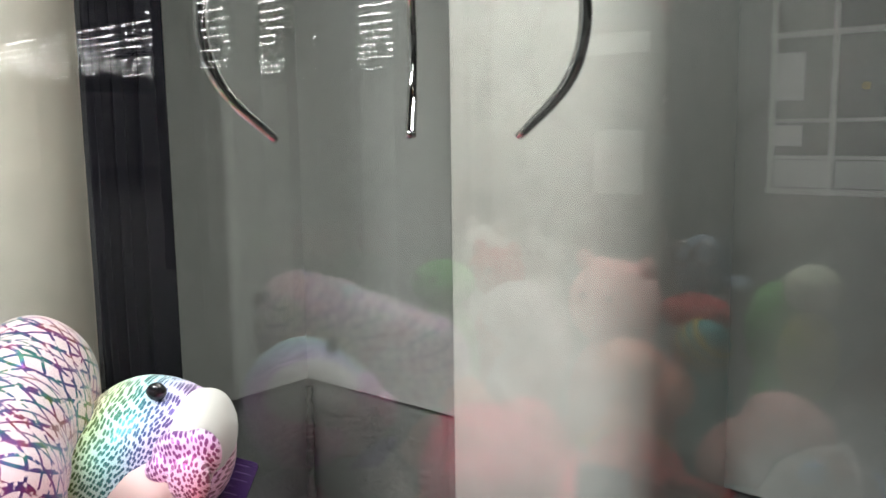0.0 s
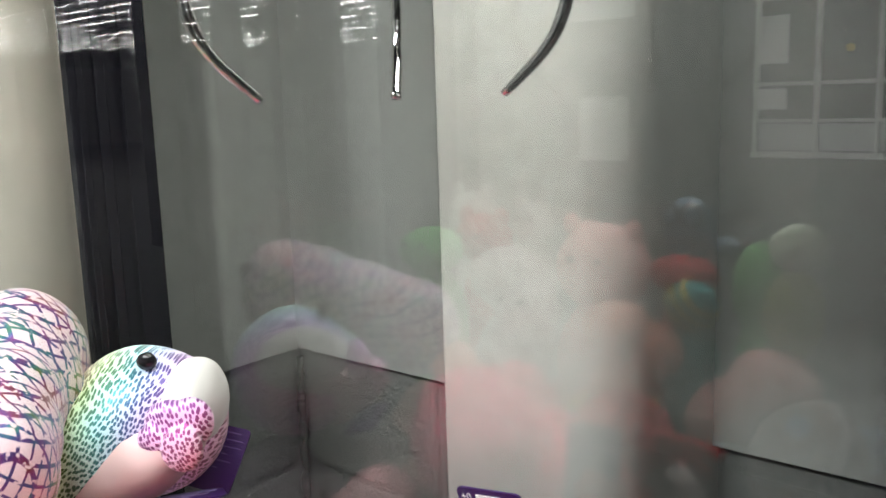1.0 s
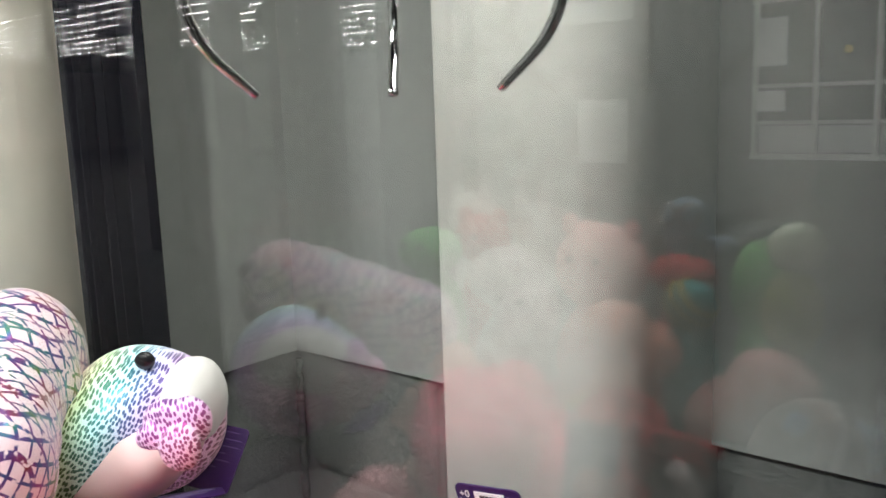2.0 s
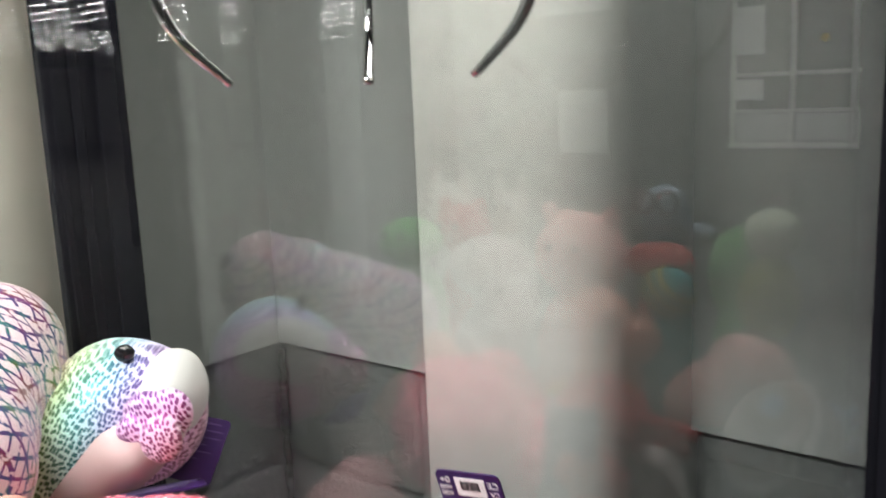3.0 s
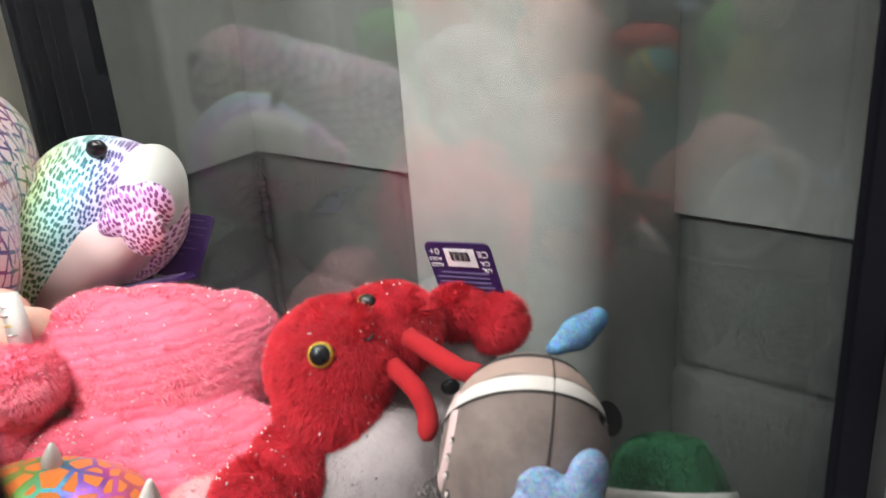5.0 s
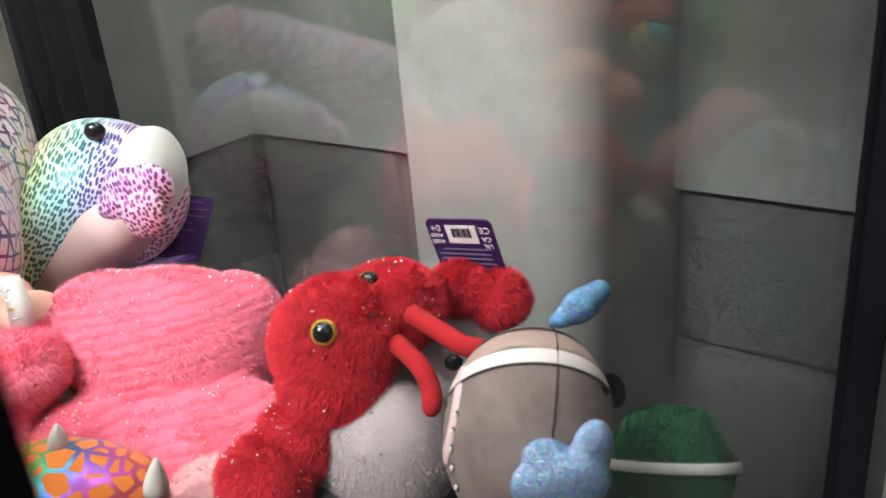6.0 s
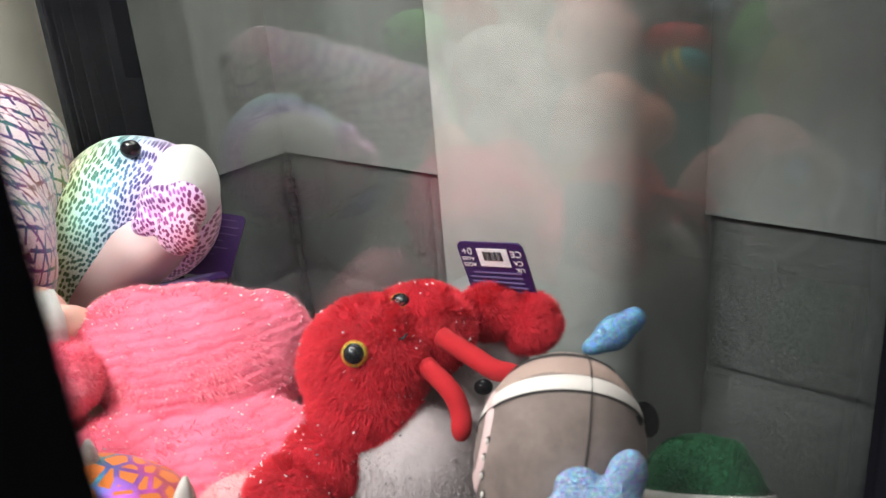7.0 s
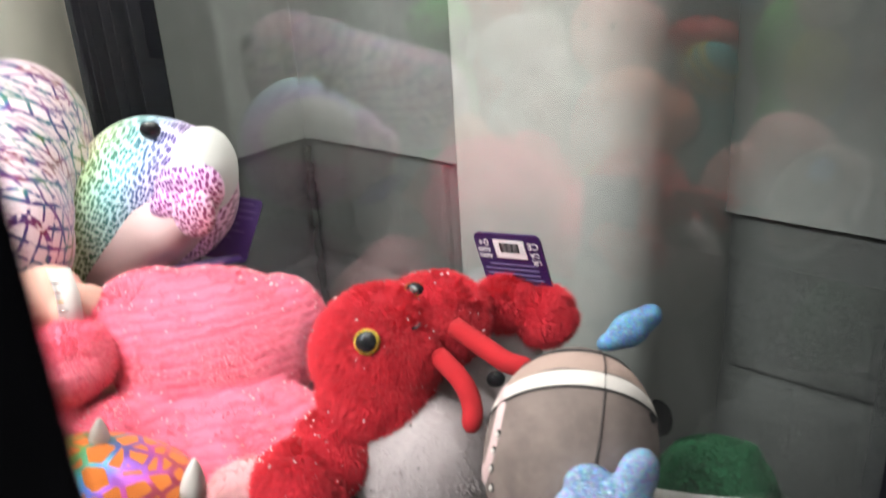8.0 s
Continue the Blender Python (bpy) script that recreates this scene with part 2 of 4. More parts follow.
M_BACKGLASS = pane_glass("back_pane_glass", (0.965, 0.98, 0.97), 2.5)
M_CHROME = plain("chrome", (0.72, 0.71, 0.69), 0.08, 1.0, 30, 0.06)
M_STEEL = plain("worn_steel", (0.45, 0.43, 0.41), 0.22, 1.0, 60, 0.25)
M_RUBBER = plain("black_rubber", (0.012, 0.012, 0.014), 0.38)
M_FLOOR = plain("hall_floor_vinyl", (0.16, 0.155, 0.15), 0.45, 0, 6, 0.2)
M_CEIL = plain("hall_ceiling_paint", (0.22, 0.22, 0.215), 0.8, 0, 8, 0.1)
M_SCREEN = plain("dark_partition_paint", (0.07, 0.07, 0.068), 0.7, 0, 5, 0.15)
M_HALLWALL = plain("hall_wall_paint", (0.62, 0.63, 0.62), 0.8, 0, 5, 0.12)
M_TUBE = glow("strip_light_tube", (1.0, 0.98, 0.95), HALL_GLOW)
M_WHITE = plain("white_gloss_paint", (0.72, 0.72, 0.70), 0.4, 0, 30, 0.05)
M_PAPER = plain("paper", (0.82, 0.82, 0.80), 0.7, 0, 60, 0.04)
M_BED = plain("prize_bed_felt", (0.10, 0.10, 0.11), 0.95, 0, 200, 0.2)
M_EYE = plain("black_plastic_eye", (0.008, 0.008, 0.01), 0.08)
M_PURPLE = plain("purple_card", (0.032, 0.010, 0.085), 0.35, 0, 60, 0.1)
M_INK = plain("lilac_print", (0.16, 0.12, 0.26), 0.5)
M_LABEL = plain("white_label", (0.80, 0.76, 0.78), 0.5)
M_DARKINK = plain("black_print", (0.02, 0.02, 0.025), 0.5)


# ---- builders ----
def mesh_of(name, bm, mat, smooth=True):
    me = bpy.data.meshes.new(name)
    bm.to_mesh(me)
    bm.free()
    for p in me.polygons:
        p.use_smooth = smooth
    me.materials.append(mat)
    return me


def part(name, bm, mat, parent=None, label="", smooth=True):
    """One mesh object, under a thing or a part."""
    ob = new(name, mesh_of(name, bm, mat, smooth))
    ob.parent = parent
    if label:
        ob["label"] = label
    return ob


def thing(name, at, label, category, group="", kind=""):
    ob = new(name)
    ob.location = at
    ob.empty_display_size = 0.03
    return tagged(ob, label, category, group, kind)


def box(bm, lo, hi, bevel=0.0, m=None):
    r = bmesh.ops.create_cube(bm, size=1)
    vs = r["verts"]
    c = [(a + b) / 2 for a, b in zip(lo, hi)]
    s = [abs(b - a) for a, b in zip(lo, hi)]
    for v in vs:
        v.co = Vector((v.co.x * s[0] + c[0], v.co.y * s[1] + c[1], v.co.z * s[2] + c[2]))
        if m:
            v.co = m @ v.co
    if bevel:
        es = {e for v in vs for e in v.link_edges}
        bmesh.ops.bevel(bm, geom=list(es), offset=bevel, segments=2, affect="EDGES", profile=0.5)
    return bm


def boxes(*items, bevel=0.0):
    bm = bmesh.new()
    for lo, hi in items:
        box(bm, lo, hi, bevel)
    return bm


def ball(bm, c, r, rot=(0, 0, 0), seg=28, amp=0.0, freq=20.0, seed=0.0):
    """An ellipsoid, its surface a little uneven."""
    m = pose(*c, *rot) @ Matrix.Diagonal((*r, 1))
    vs = bmesh.ops.create_uvsphere(bm, u_segments=seg, v_segments=max(8, seg * 2 // 3), radius=1)["verts"]
    for v in vs:
        d = v.co.normalized()
        v.co = m @ v.co
        if amp:
            v.co += (m.to_3x3() @ d).normalized() * amp * noise.noise(v.co * freq + Vector((seed, seed * 2, 0)))
    return bm


def tube(bm, pts, radii, n=12, closed=True):
    """A round bar through pts, with a radius at each."""
    pts = [Vector(p) for p in pts]
    rings, side = [], None
    for i, p in enumerate(pts):
        d = (pts[min(i + 1, len(pts) - 1)] - pts[max(i - 1, 0)]).normalized()
        if side is None:
            side = d.orthogonal().normalized()
        side = (side - d * side.dot(d)).normalized()
        up = d.cross(side)
        rings.append([bm.verts.new(p + (side * math.cos(2 * math.pi * k / n) + up * math.sin(2 * math.pi * k / n)) * radii[i]) for k in range(n)])
    for a, b in zip(rings, rings[1:]):
        for k in range(n):
            bm.faces.new((a[k], a[(k + 1) % n], b[(k + 1) % n], b[k]))
    if closed:
        bm.faces.new(rings[0][::-1])
        bm.faces.new(rings[-1])
    return bm


def curve_pts(ctrl, steps=6):
    """A smooth line through the control points."""
    c = [Vector(p) for p in ctrl]
    c = [2 * c[0] - c[1]] + c + [2 * c[-1] - c[-2]]
    out = []
    for i in range(1, len(c) - 2):
        for k in range(steps):
            t = k / steps
            a, b, d, e = c[i - 1], c[i], c[i + 1], c[i + 2]
            out.append(0.5 * ((2 * b) + (d - a) * t + (2 * a - 5 * b + 4 * d - e) * t * t + (3 * b - a - 3 * d + e) * t ** 3))
    return out + [c[-2]]


def lathe(bm, profile, n=32, m=None):
    rings = []
    for r, z in profile:
        ring = [bm.verts.new(Vector((r * math.cos(2 * math.pi * k / n), r * math.sin(2 * math.pi * k / n), z))) for k in range(n)]
        rings.append(ring)
    for a, b in zip(rings, rings[1:]):
        for k in range(n):
            bm.faces.new((a[k], a[(k + 1) % n], b[(k + 1) % n], b[k]))
    bm.faces.new(rings[0][::-1])
    bm.faces.new(rings[-1])
    if m:
        for ring in rings:
            for v in ring:
                v.co = m @ v.co
    return bm


def stuffed(name, shapes, mat, parent, label="", voxel=0.004, smooth=6, amp=0.0015, freq=25.0):
    """Sewn and stuffed cloth: ellipsoids (centre, radii, turn) grown into one soft skin."""
    bm = bmesh.new()
    for i, (c, r, rot) in enumerate(shapes):
        ball(bm, c, r, rot, 28, amp, freq, i * 3.1)
    ob = part(name, bm, mat, parent, label)
    if len(shapes) > 1:
        rm = ob.modifiers.new("skin", "REMESH")
        rm.mode, rm.voxel_size, rm.use_smooth_shade = "VOXEL", voxel, True
        sm = ob.modifiers.new("soften", "SMOOTH")
        sm.iterations, sm.factor = smooth, 0.5
    return ob


def inside(p, shapes, skip):
    for k, (c, r, rot) in enumerate(shapes):
        if k != skip:
            q = (pose(*c, *rot) @ Matrix.Diagonal((*r, 1))).inverted() @ p
            if q.length < 0.97:
                return True
    return False


def fur(name, shapes, count, length, width, mat, parent, lay=(0, 0, -1), droop=0.6, seed=1, label="", ribs=0.0):
    """Strands of pile on the outside of the shapes, one tapered blade each, combed towards lay."""
    rng = random.Random(seed)
    verts, faces = [], []
    areas = [(r[0] * r[1] + r[1] * r[2] + r[0] * r[2]) for _, r, _ in shapes]
    lay = Vector(lay)
    for k, (c, r, rot) in enumerate(shapes):
        m = pose(*c, *rot) @ Matrix.Diagonal((*r, 1))
        nm = m.to_3x3().inverted().transposed()
        for _ in range(int(count * areas[k] / sum(areas))):
            d = Vector((rng.gauss(0, 1), rng.gauss(0, 1), rng.gauss(0, 1))).normalized()
            p = m @ d
            if inside(p, shapes, k):
                continue
            n = (nm @ d).normalized()
            jig = Vector((rng.gauss(0, 1), rng.gauss(0, 1), rng.gauss(0, 1))) * 0.45
            clump = noise.noise_vector(p * 90.0) * 0.6
            way = (n * 0.8 + (lay - n * lay.dot(n)) * droop + jig * 0.6 + clump).normalized()
            l = length * rng.uniform(0.6, 1.25)
            if ribs:
                wave = (p.z + 0.25 * p.x) / ribs + 1.2 * noise.noise(p * 28.0)
                l *= 0.45 + 0.6 * (1 - wave % 1.0)
            side = way.cross(n + jig).normalized() * width * 0.5
            p0 = p - n * length * 0.25
            i = len(verts)
            verts += [p0 - side, p0 + side, p0 + way * l]
            faces.append((i, i + 1, i + 2))
    me = bpy.data.meshes.new(name)
    me.from_pydata(verts, [], faces)
    me.materials.append(mat)
    ob = new(name, me)
    ob.parent = parent
    return tagged(ob, label, "", "", "stuff")


def tinsel(name, shapes, count, size, mat, parent, seed=3, out=0.0025):
    """Glints of tinsel thread sewn into the pile."""
    rng = random.Random(seed)
    verts, faces = [], []
    for _ in range(count):
        k = rng.randrange(len(shapes))
        c, r, rot = shapes[k]
        m = pose(*c, *rot) @ Matrix.Diagonal((*[x + out for x in r], 1))
        d = Vector((rng.gauss(0, 1), rng.gauss(0, 1), rng.gauss(0, 1))).normalized()
        p = m @ d
        if inside(p, shapes, k):
            continue
        n = (m.to_3x3().inverted().transposed() @ d).normalized()
        a = (n.orthogonal() + Vector((rng.gauss(0, 1), rng.gauss(0, 1), rng.gauss(0, 1))) * 0.5).normalized() * size * rng.uniform(0.5, 1.4)
        b = n.cross(a).normalized() * size * 0.32
        i = len(verts)
        verts += [p - a - b, p + a - b, p + a + b + n * 0.001, p - a + b + n * 0.001]
        faces.append((i, i + 1, i + 2, i + 3))
    me = bpy.data.meshes.new(name)
    me.from_pydata(verts, [], faces)
    me.materials.append(mat)
    ob = new(name, me)
    ob.parent = parent
    return tagged(ob, "", "", "", "stuff")


def structure(name, bm, mat, label, category, smooth=False):
    return tagged(part(name, bm, mat, None, "", smooth), label, category, "", "structure")


# ---- building round the machine ----
WALL_TOP, PANEL_Z, COURSE = 3.2, 1.0, 0.225
structure("wall_back", boxes(((-0.2, -0.012, PANEL_Z + 0.004), (1.16, 0.20, WALL_TOP))), M_WALL,
          "grey painted upper wall standing proud of dark blockwork", "wall")
structure("wall_left", boxes(((-0.2, -4.0, PANEL_Z + 0.004), (0.012, -0.0125, WALL_TOP))), M_WALL,
          "grey painted upper side wall over dark blockwork", "wall")


base_back = structure("wall_base_back", boxes(((-0.2, 0.009, 0), (1.16, 0.20, PANEL_Z + 0.003))), M_BLOCK, "dark grey painted blockwork under the wall panel", "wall")
base_left = structure("wall_base_left", boxes(((-0.2, -4.0, 0), (-0.009, 0.0085, PANEL_Z + 0.003))), M_BLOCK, "dark grey painted blockwork under the side wall panel", "wall")


def pillar():
    """Square pillar: a crisp front corner on one side, a wide round one on the other."""
    x0, x1, y0, y1 = 0.530, 0.774, -0.231, 0.03
    line = [(x0, y1), (x0, y1 - 0.003)]
    for cx, cy, r, start, n in ((x0 + 0.004, y0 + 0.004, 0.004, 180, 4), (x1 - 0.072, y0 + 0.072, 0.072, 270, 24)):
        line += [(cx - r, cy + 0.003)] if start == 180 else [(cx - 0.003, cy - r)]
        line += [(cx + r * math.cos(radians(start + 90 * k / n)), cy + r * math.sin(radians(start + 90 * k / n))) for k in range(n + 1)]
        line += [(cx + 0.003, cy - r)] if start == 180 else [(cx + r, cy + 0.003)]
    line += [(x1, y1 - 0.003), (x1, y1)]
    bm = bmesh.new()
    low, high = ([bm.verts.new((x, y, z)) for x, y in line] for z in (0, WALL_TOP))
    n = len(line)
    for k in range(n):
        bm.faces.new((low[k], low[(k + 1) % n], high[(k + 1) % n], high[k])).smooth = k < n - 1
    bm.faces.new(low[::-1])
    bm.faces.new(high)
    ob = structure("pillar", bm, M_PILLAR, "white glossy painted square pillar with rounded corner", "pillar", True)
    for p in ob.data.polygons:
        p.use_smooth = len(p.vertices) == 4
    return ob


pillar()
structure("floor", boxes(((-0.2, -8, -0.1), (36, 20, 0))), M_FLOOR, "dull grey vinyl floor of the hall", "floor")
structure("ceiling", boxes(((-0.2, -8, WALL_TOP), (36, 20, 3.3))), M_CEIL, "dull grey ceiling of the hall", "ceiling")
structure("wall_south", boxes(((-0.2, -8.2, 0), (36, -8, 3.3))), M_HALLWALL, "plain dim wall of the hall", "wall")
structure("wall_east", boxes(((36, -8, 0), (36.2, 20, 3.3))), M_HALLWALL, "plain dim wall of the hall", "wall")
structure("wall_north", boxes(((-0.2, 20, 0), (36, 20.2, 3.3))), M_HALLWALL, "plain dim wall of the hall", "wall")

# ---- claw machine ----
YF, YB, ZB, ZT = -1.06, -0.468, 0.86, 1.86
machine = thing("claw_machine", (0.64, -0.75, 0), "black-framed glass claw machine cabinet filled with soft toys", "claw machine")
machine_at = Matrix.Translation((0.64, -0.75, 0))


def mpart(name, bm, mat, label="", smooth=False):
    bm.transform(machine_at.inverted())
    return part(name, bm, mat, machine, label, smooth)


def post(x0, x1, y0, y1, groove):
    """Corner post: a folded black profile with a stepped face."""
    bm = bmesh.new()
    box(bm, (x0, y0, ZB - 0.05), (x1, y1, ZT), 0.002)
    ob = mpart("corner_post", bm, M_BLACK, "black grooved metal corner post")
    for lo, hi in groove:
        rib = box(bmesh.new(), lo, hi, 0.001)
        rib.transform(machine_at.inverted())
        part("rib", rib, M_BLACK, ob, "", False)
    return ob


post(0.306, 0.320, -0.548, YB + 0.006, [((0.319, -0.542, ZB), (0.324, -0.534, ZT)), ((0.319, -0.522, ZB), (0.324, -0.51, ZT)), ((0.319, -0.495, ZB), (0.329, -0.4625, ZT))])
post(1.064, 1.089, -0.474, -0.375, [((1.061, -0.455, ZB), (1.066, -0.44, ZT))])
post(1.035, 1.077, -1.065, -0.9545, [((1.03, -1.0, ZB), (1.037, -0.98, ZT))])
post(0.290, 0.320, -1.065, -0.99, [((0.319, -1.03, ZB), (0.325, -1.01, ZT))])
for lo, hi in (((0.320, YB, ZB), (1.064, YB + 0.003, ZT)), ((1.068, -0.9545, ZB), (1.071, -0.474, ZT)),
               ((0.320, YF, ZB), (1.035, YF + 0.004, ZT)), ((0.300, -0.99, ZB), (0.304, -0.548, ZT))):
    g = mpart("glass_pane", boxes((lo, hi)), M_BACKGLASS if lo[1] == YB else M_GLASS, "clear reflective glass pane")
    g.visible_shadow = False
mpart("base_cabinet", boxes(((0.28, -1.075, 0.06), (1.095, -0.34, ZB - 0.03)), bevel=0.006), M_BLACK, "black lower cabinet")
mpart("plinth", boxes(((0.30, -1.05, 0), (1.06, -0.42, 0.06))), M_BLACK)
mpart("prize_bed", boxes(((0.30, -1.05, ZB - 0.03), (1.06, -0.42, ZB))), M_BED, "dark felt prize bed")
mpart("canopy", boxes(((0.28, -1.075, ZT), (1.095, -0.34, 2.05)), bevel=0.008), M_BLACK, "black canopy over the cabinet")
for y in (-0.98, -0.52):
    mpart("light_bar", boxes(((0.33, y - 0.022, 1.84), (0.95, y + 0.022, 1.858)), bevel=0.003), M_WHITE, "white light bar")
# ---- claw ----
def claw(at):
    x, y, z = at
    t = thing("claw", (x, y, z), "chrome three-armed grabbing claw hanging open on a coiled cord", "claw")
    steps = lambda prof: lathe(bmesh.new(), prof, 40)
    body = part("solenoid_body", steps([(0.0165, 0.024), (0.0185, 0.0255), (0.0185, 0.036), (0.0178, 0.0365), (0.0178, 0.038), (0.0185, 0.0385), (0.0185, 0.112), (0.0178, 0.1155), (0.015, 0.117), (0.003, 0.117)]), M_CHROME, t, "mirror-bright chrome cylinder")
    part("plunger", steps([(0.0085, 0.004), (0.0085, 0.026)]), M_RUBBER, t, "black plunger rod")
    part("hub", steps([(0.009, -0.008), (0.0135, -0.007), (0.0135, 0.006), (0.009, 0.007)]), M_STEEL, t, "steel hub ring")
    part("cord_clamp", boxes(((-0.004, -0.004, 0.116), (0.004, 0.004, 0.126)), bevel=0.001), M_STEEL, body)
    for az in (128.6, 248.6, 8.6):
        turn = pose(0, 0, 0, 0, 0, az)
        arm_pts = curve_pts([(0.050, 0, 0.0115), (0.072, 0, 0.006), (0.094, 0, -0.014), (0.108, 0, -0.042), (0.110, 0, -0.070), (0.100, 0, -0.096), (0.074, 0, -0.121)], 8)
        n = len(arm_pts)
        bm = bmesh.new()
        tube(bm, arm_pts, [0.0034 if i < n - 12 else 0.0034 - 0.0012 * (i - n + 12) / 12 for i in range(n)], 10)
        for v in bm.verts:
            f = max(0.0, (-0.085 - v.co.z) / 0.036)
            v.co.y *= 1 + 0.6 * f
        for lo, hi in (((0.012, -0.005, -0.004), (0.032, 0.005, 0.005)), ((0.030, -0.005, 0.003), (0.055, 0.005, 0.014))):
            box(bm, lo, hi, 0.0012)
        bm.transform(turn)
        arm = part("arm", bm, M_CHROME, t, "bent chrome arm with pointed tip")
        bm = bmesh.new()
        tube(bm, [(0.036, 0.0, 0.008), (0.031, 0.0, 0.078)], [0.0022, 0.0022], 8)
        box(bm, (0.017, -0.004, 0.072), (0.034, 0.004, 0.086), 0.0015)
        bm.transform(turn)
        part("link_rod", bm, M_CHROME, t, "thin chrome link rod")
        for p in ((0.036, 0, 0.008), (0.031, 0, 0.079), (0.016, 0, 0.0)):
            bm = bmesh.new()
            tube(bm, [(p[0], -0.007, p[2]), (p[0], 0.007, p[2])], [0.0024, 0.0024], 8)
            bm.transform(turn)
            part("pin", bm, M_STEEL, arm)
    coil = [(0.004 + 0.0125 * math.cos(a), 0.0125 * math.sin(a), 0.122 + 0.0145 * a / (2 * math.pi)) for a in [k * 2 * math.pi / 18 for k in range(18 * 12)]]
    bm = bmesh.new()
    tube(bm, [(0.002, 0, 0.114)] + coil + [(0.004, 0, 0.305)], [0.0032] * (len(coil) + 2), 8)
    part("coiled_cord", bm, M_RUBBER, t, "black coiled cord")
    bm = bmesh.new()
    tube(bm, [(0, 0, 0.12), (-0.002, 0.002, 0.305)], [0.0009] * 2, 6)
    part("lifting_cable", bm, M_STEEL, t, "thin steel lifting cable")


claw((0.8228, -0.6242, 1.556))
gantry = thing("claw_gantry", (0.823, -0.624, 1.84), "black trolley and rails that carry the claw", "gantry")
part("trolley", boxes(((-0.05, -0.05, -0.012), (0.05, 0.05, 0.012)), bevel=0.003), M_BLACK, gantry)
for y in (-0.03, 0.03):
    bm = bmesh.new()
    tube(bm, [(-0.555, y, 0.008), (0.215, y, 0.008)], [0.005] * 2, 10)
    part("rail", bm, M_STEEL, gantry)

# ---- soft toys ----
V = 38.6
GROUP = "soft toys in the machine"


def toy(name, at, label):
    return thing(name, at, label, "soft toy", GROUP)


def local(shapes, t):
    o = t.location
    return [((c[0] - o.x, c[1] - o.y, c[2] - o.z), r, rot) for c, r, rot in shapes]


def piece(name, c, r, rot, mat, t, label="", amp=0.0, seg=24, parent=None):
    """One stuffed or moulded piece."""
    bm = ball(bmesh.new(), local([(c, r, rot)], t)[0][0], r, rot, seg, amp, 40.0)
    return part(name, bm, mat, parent or t, label)


def band(name, c, r, rot, axis, lo, hi, grow, mat, t, label="", arc=(0, 360), parent=None):
    """A sewn strip that runs round an ellipsoid between two heights along axis (of the unit ball)."""
    m = Matrix.Translation(-t.location) @ pose(*c, *rot) @ Matrix.Diagonal((*[x + grow for x in r], 1))
    ax = Vector(axis).normalized()
    e1 = ax.orthogonal().normalized()
    e2 = ax.cross(e1)
    bm = bmesh.new()
    n, k = 72, 5
    grid = []
    for i in range(n + 1):
        a = radians(arc[0] + (arc[1] - arc[0]) * i / n)
        row = []
        for j in range(k):
            s = lo + (hi - lo) * j / (k - 1)
            d = ax * s + (e1 * math.cos(a) + e2 * math.sin(a)) * math.sqrt(max(0, 1 - s * s))
            row.append(bm.verts.new(m @ (d * (0.985 if j in (0, k - 1) else 1.0))))
        grid.append(row)
    for i in range(n):
        for j in range(k - 1):
            bm.faces.new((grid[i][j], grid[i + 1][j], grid[i + 1][j + 1], grid[i][j + 1]))
    return part(name, bm, mat, parent or t, label)


def swing_tag(t, corners, label, turned):
    """Printed cardboard tag with rounded corners, from its upper left, upper right and lower left corner."""
    tl, tr, bl = (Vector(p) for p in corners)
    right = (tr - tl).normalized()
    up = (tl - bl) - right * (tl - bl).dot(right)
    w, h = (tr - tl).length, up.length
    up.normalize()
    mid = tl + right * w / 2 - up * h / 2
    m = Matrix.Translation(mid - t.location) @ Matrix((right, up.cross(right), up)).transposed().to_4x4()
    bm = bmesh.new()
    box(bm, (-w / 2, -0.0007, -h / 2), (w / 2, 0.0007, h / 2))
    es = [e for e in bm.edges if abs(e.verts[0].co.y - e.verts[1].co.y) > 0.001]
    bmesh.ops.bevel(bm, geom=es, offset=w * 0.09, segments=4, affect="EDGES", profile=0.5)
    bm.transform(m)
    tag = part("swing_tag", bm, M_PURPLE, t, label, False)
    flip = -1 if turned else 1

    def flat(name, x0, x1, z0, z1, mat):
        b = boxes(((flip * x0 * w, -0.0016, flip * z0 * h), (flip * x1 * w, -0.0009, flip * z1 * h)))
        b.transform(m)
        return part(name, b, mat, tag, "", False)
    if turned:
        flat("price_label", -0.26, 0.20, -0.44, -0.24, M_LABEL)
        for k in range(11):
            x = -0.17 + 0.027 * k
            b = boxes(((-x * w, -0.0021, 0.31 * h), (-(x + (0.013 if k % 3 else 0.02)) * w, -0.0017, 0.41 * h)))
            b.transform(m)
            part("print_bar", b, M_DARKINK, tag, "", False)
        for text, x, z, size in (("0+", 0.36, -0.44, 0.15), ("AGES", 0.37, -0.34, 0.085), ("AGES", 0.37, -0.27, 0.085), ("CE", -0.38, -0.42, 0.14), ("UK", -0.38, -0.23, 0.1), ("CA", -0.38, -0.31, 0.1)):
            cu = bpy.data.curves.new("print", "FONT")
            cu.body, cu.size, cu.align_x, cu.extrude = text, size * w * 1.0, "CENTER", 0.0002
            cu.materials.append(M_LABEL)
            ob = new("print", cu)
            ob.parent = tag
            ob.matrix_basis = m @ Matrix.Translation((-x * w, -0.0012, -z * h)) @ pose(0, 0, 0, 90, 0, 0) @ pose(0, 0, 0, 0, 0, 180)
    rng = random.Random(5)
    for k in range(9 if turned else 6):
        x0 = -0.42 + 0.06 * rng.random()
        z = (-0.17 + 0.055 * k) if turned else (0.40 - 0.11 * k)
        flat("print_bar", x0, x0 + rng.uniform(0.45, 0.82), z, z + 0.013, M_INK)
    return tag


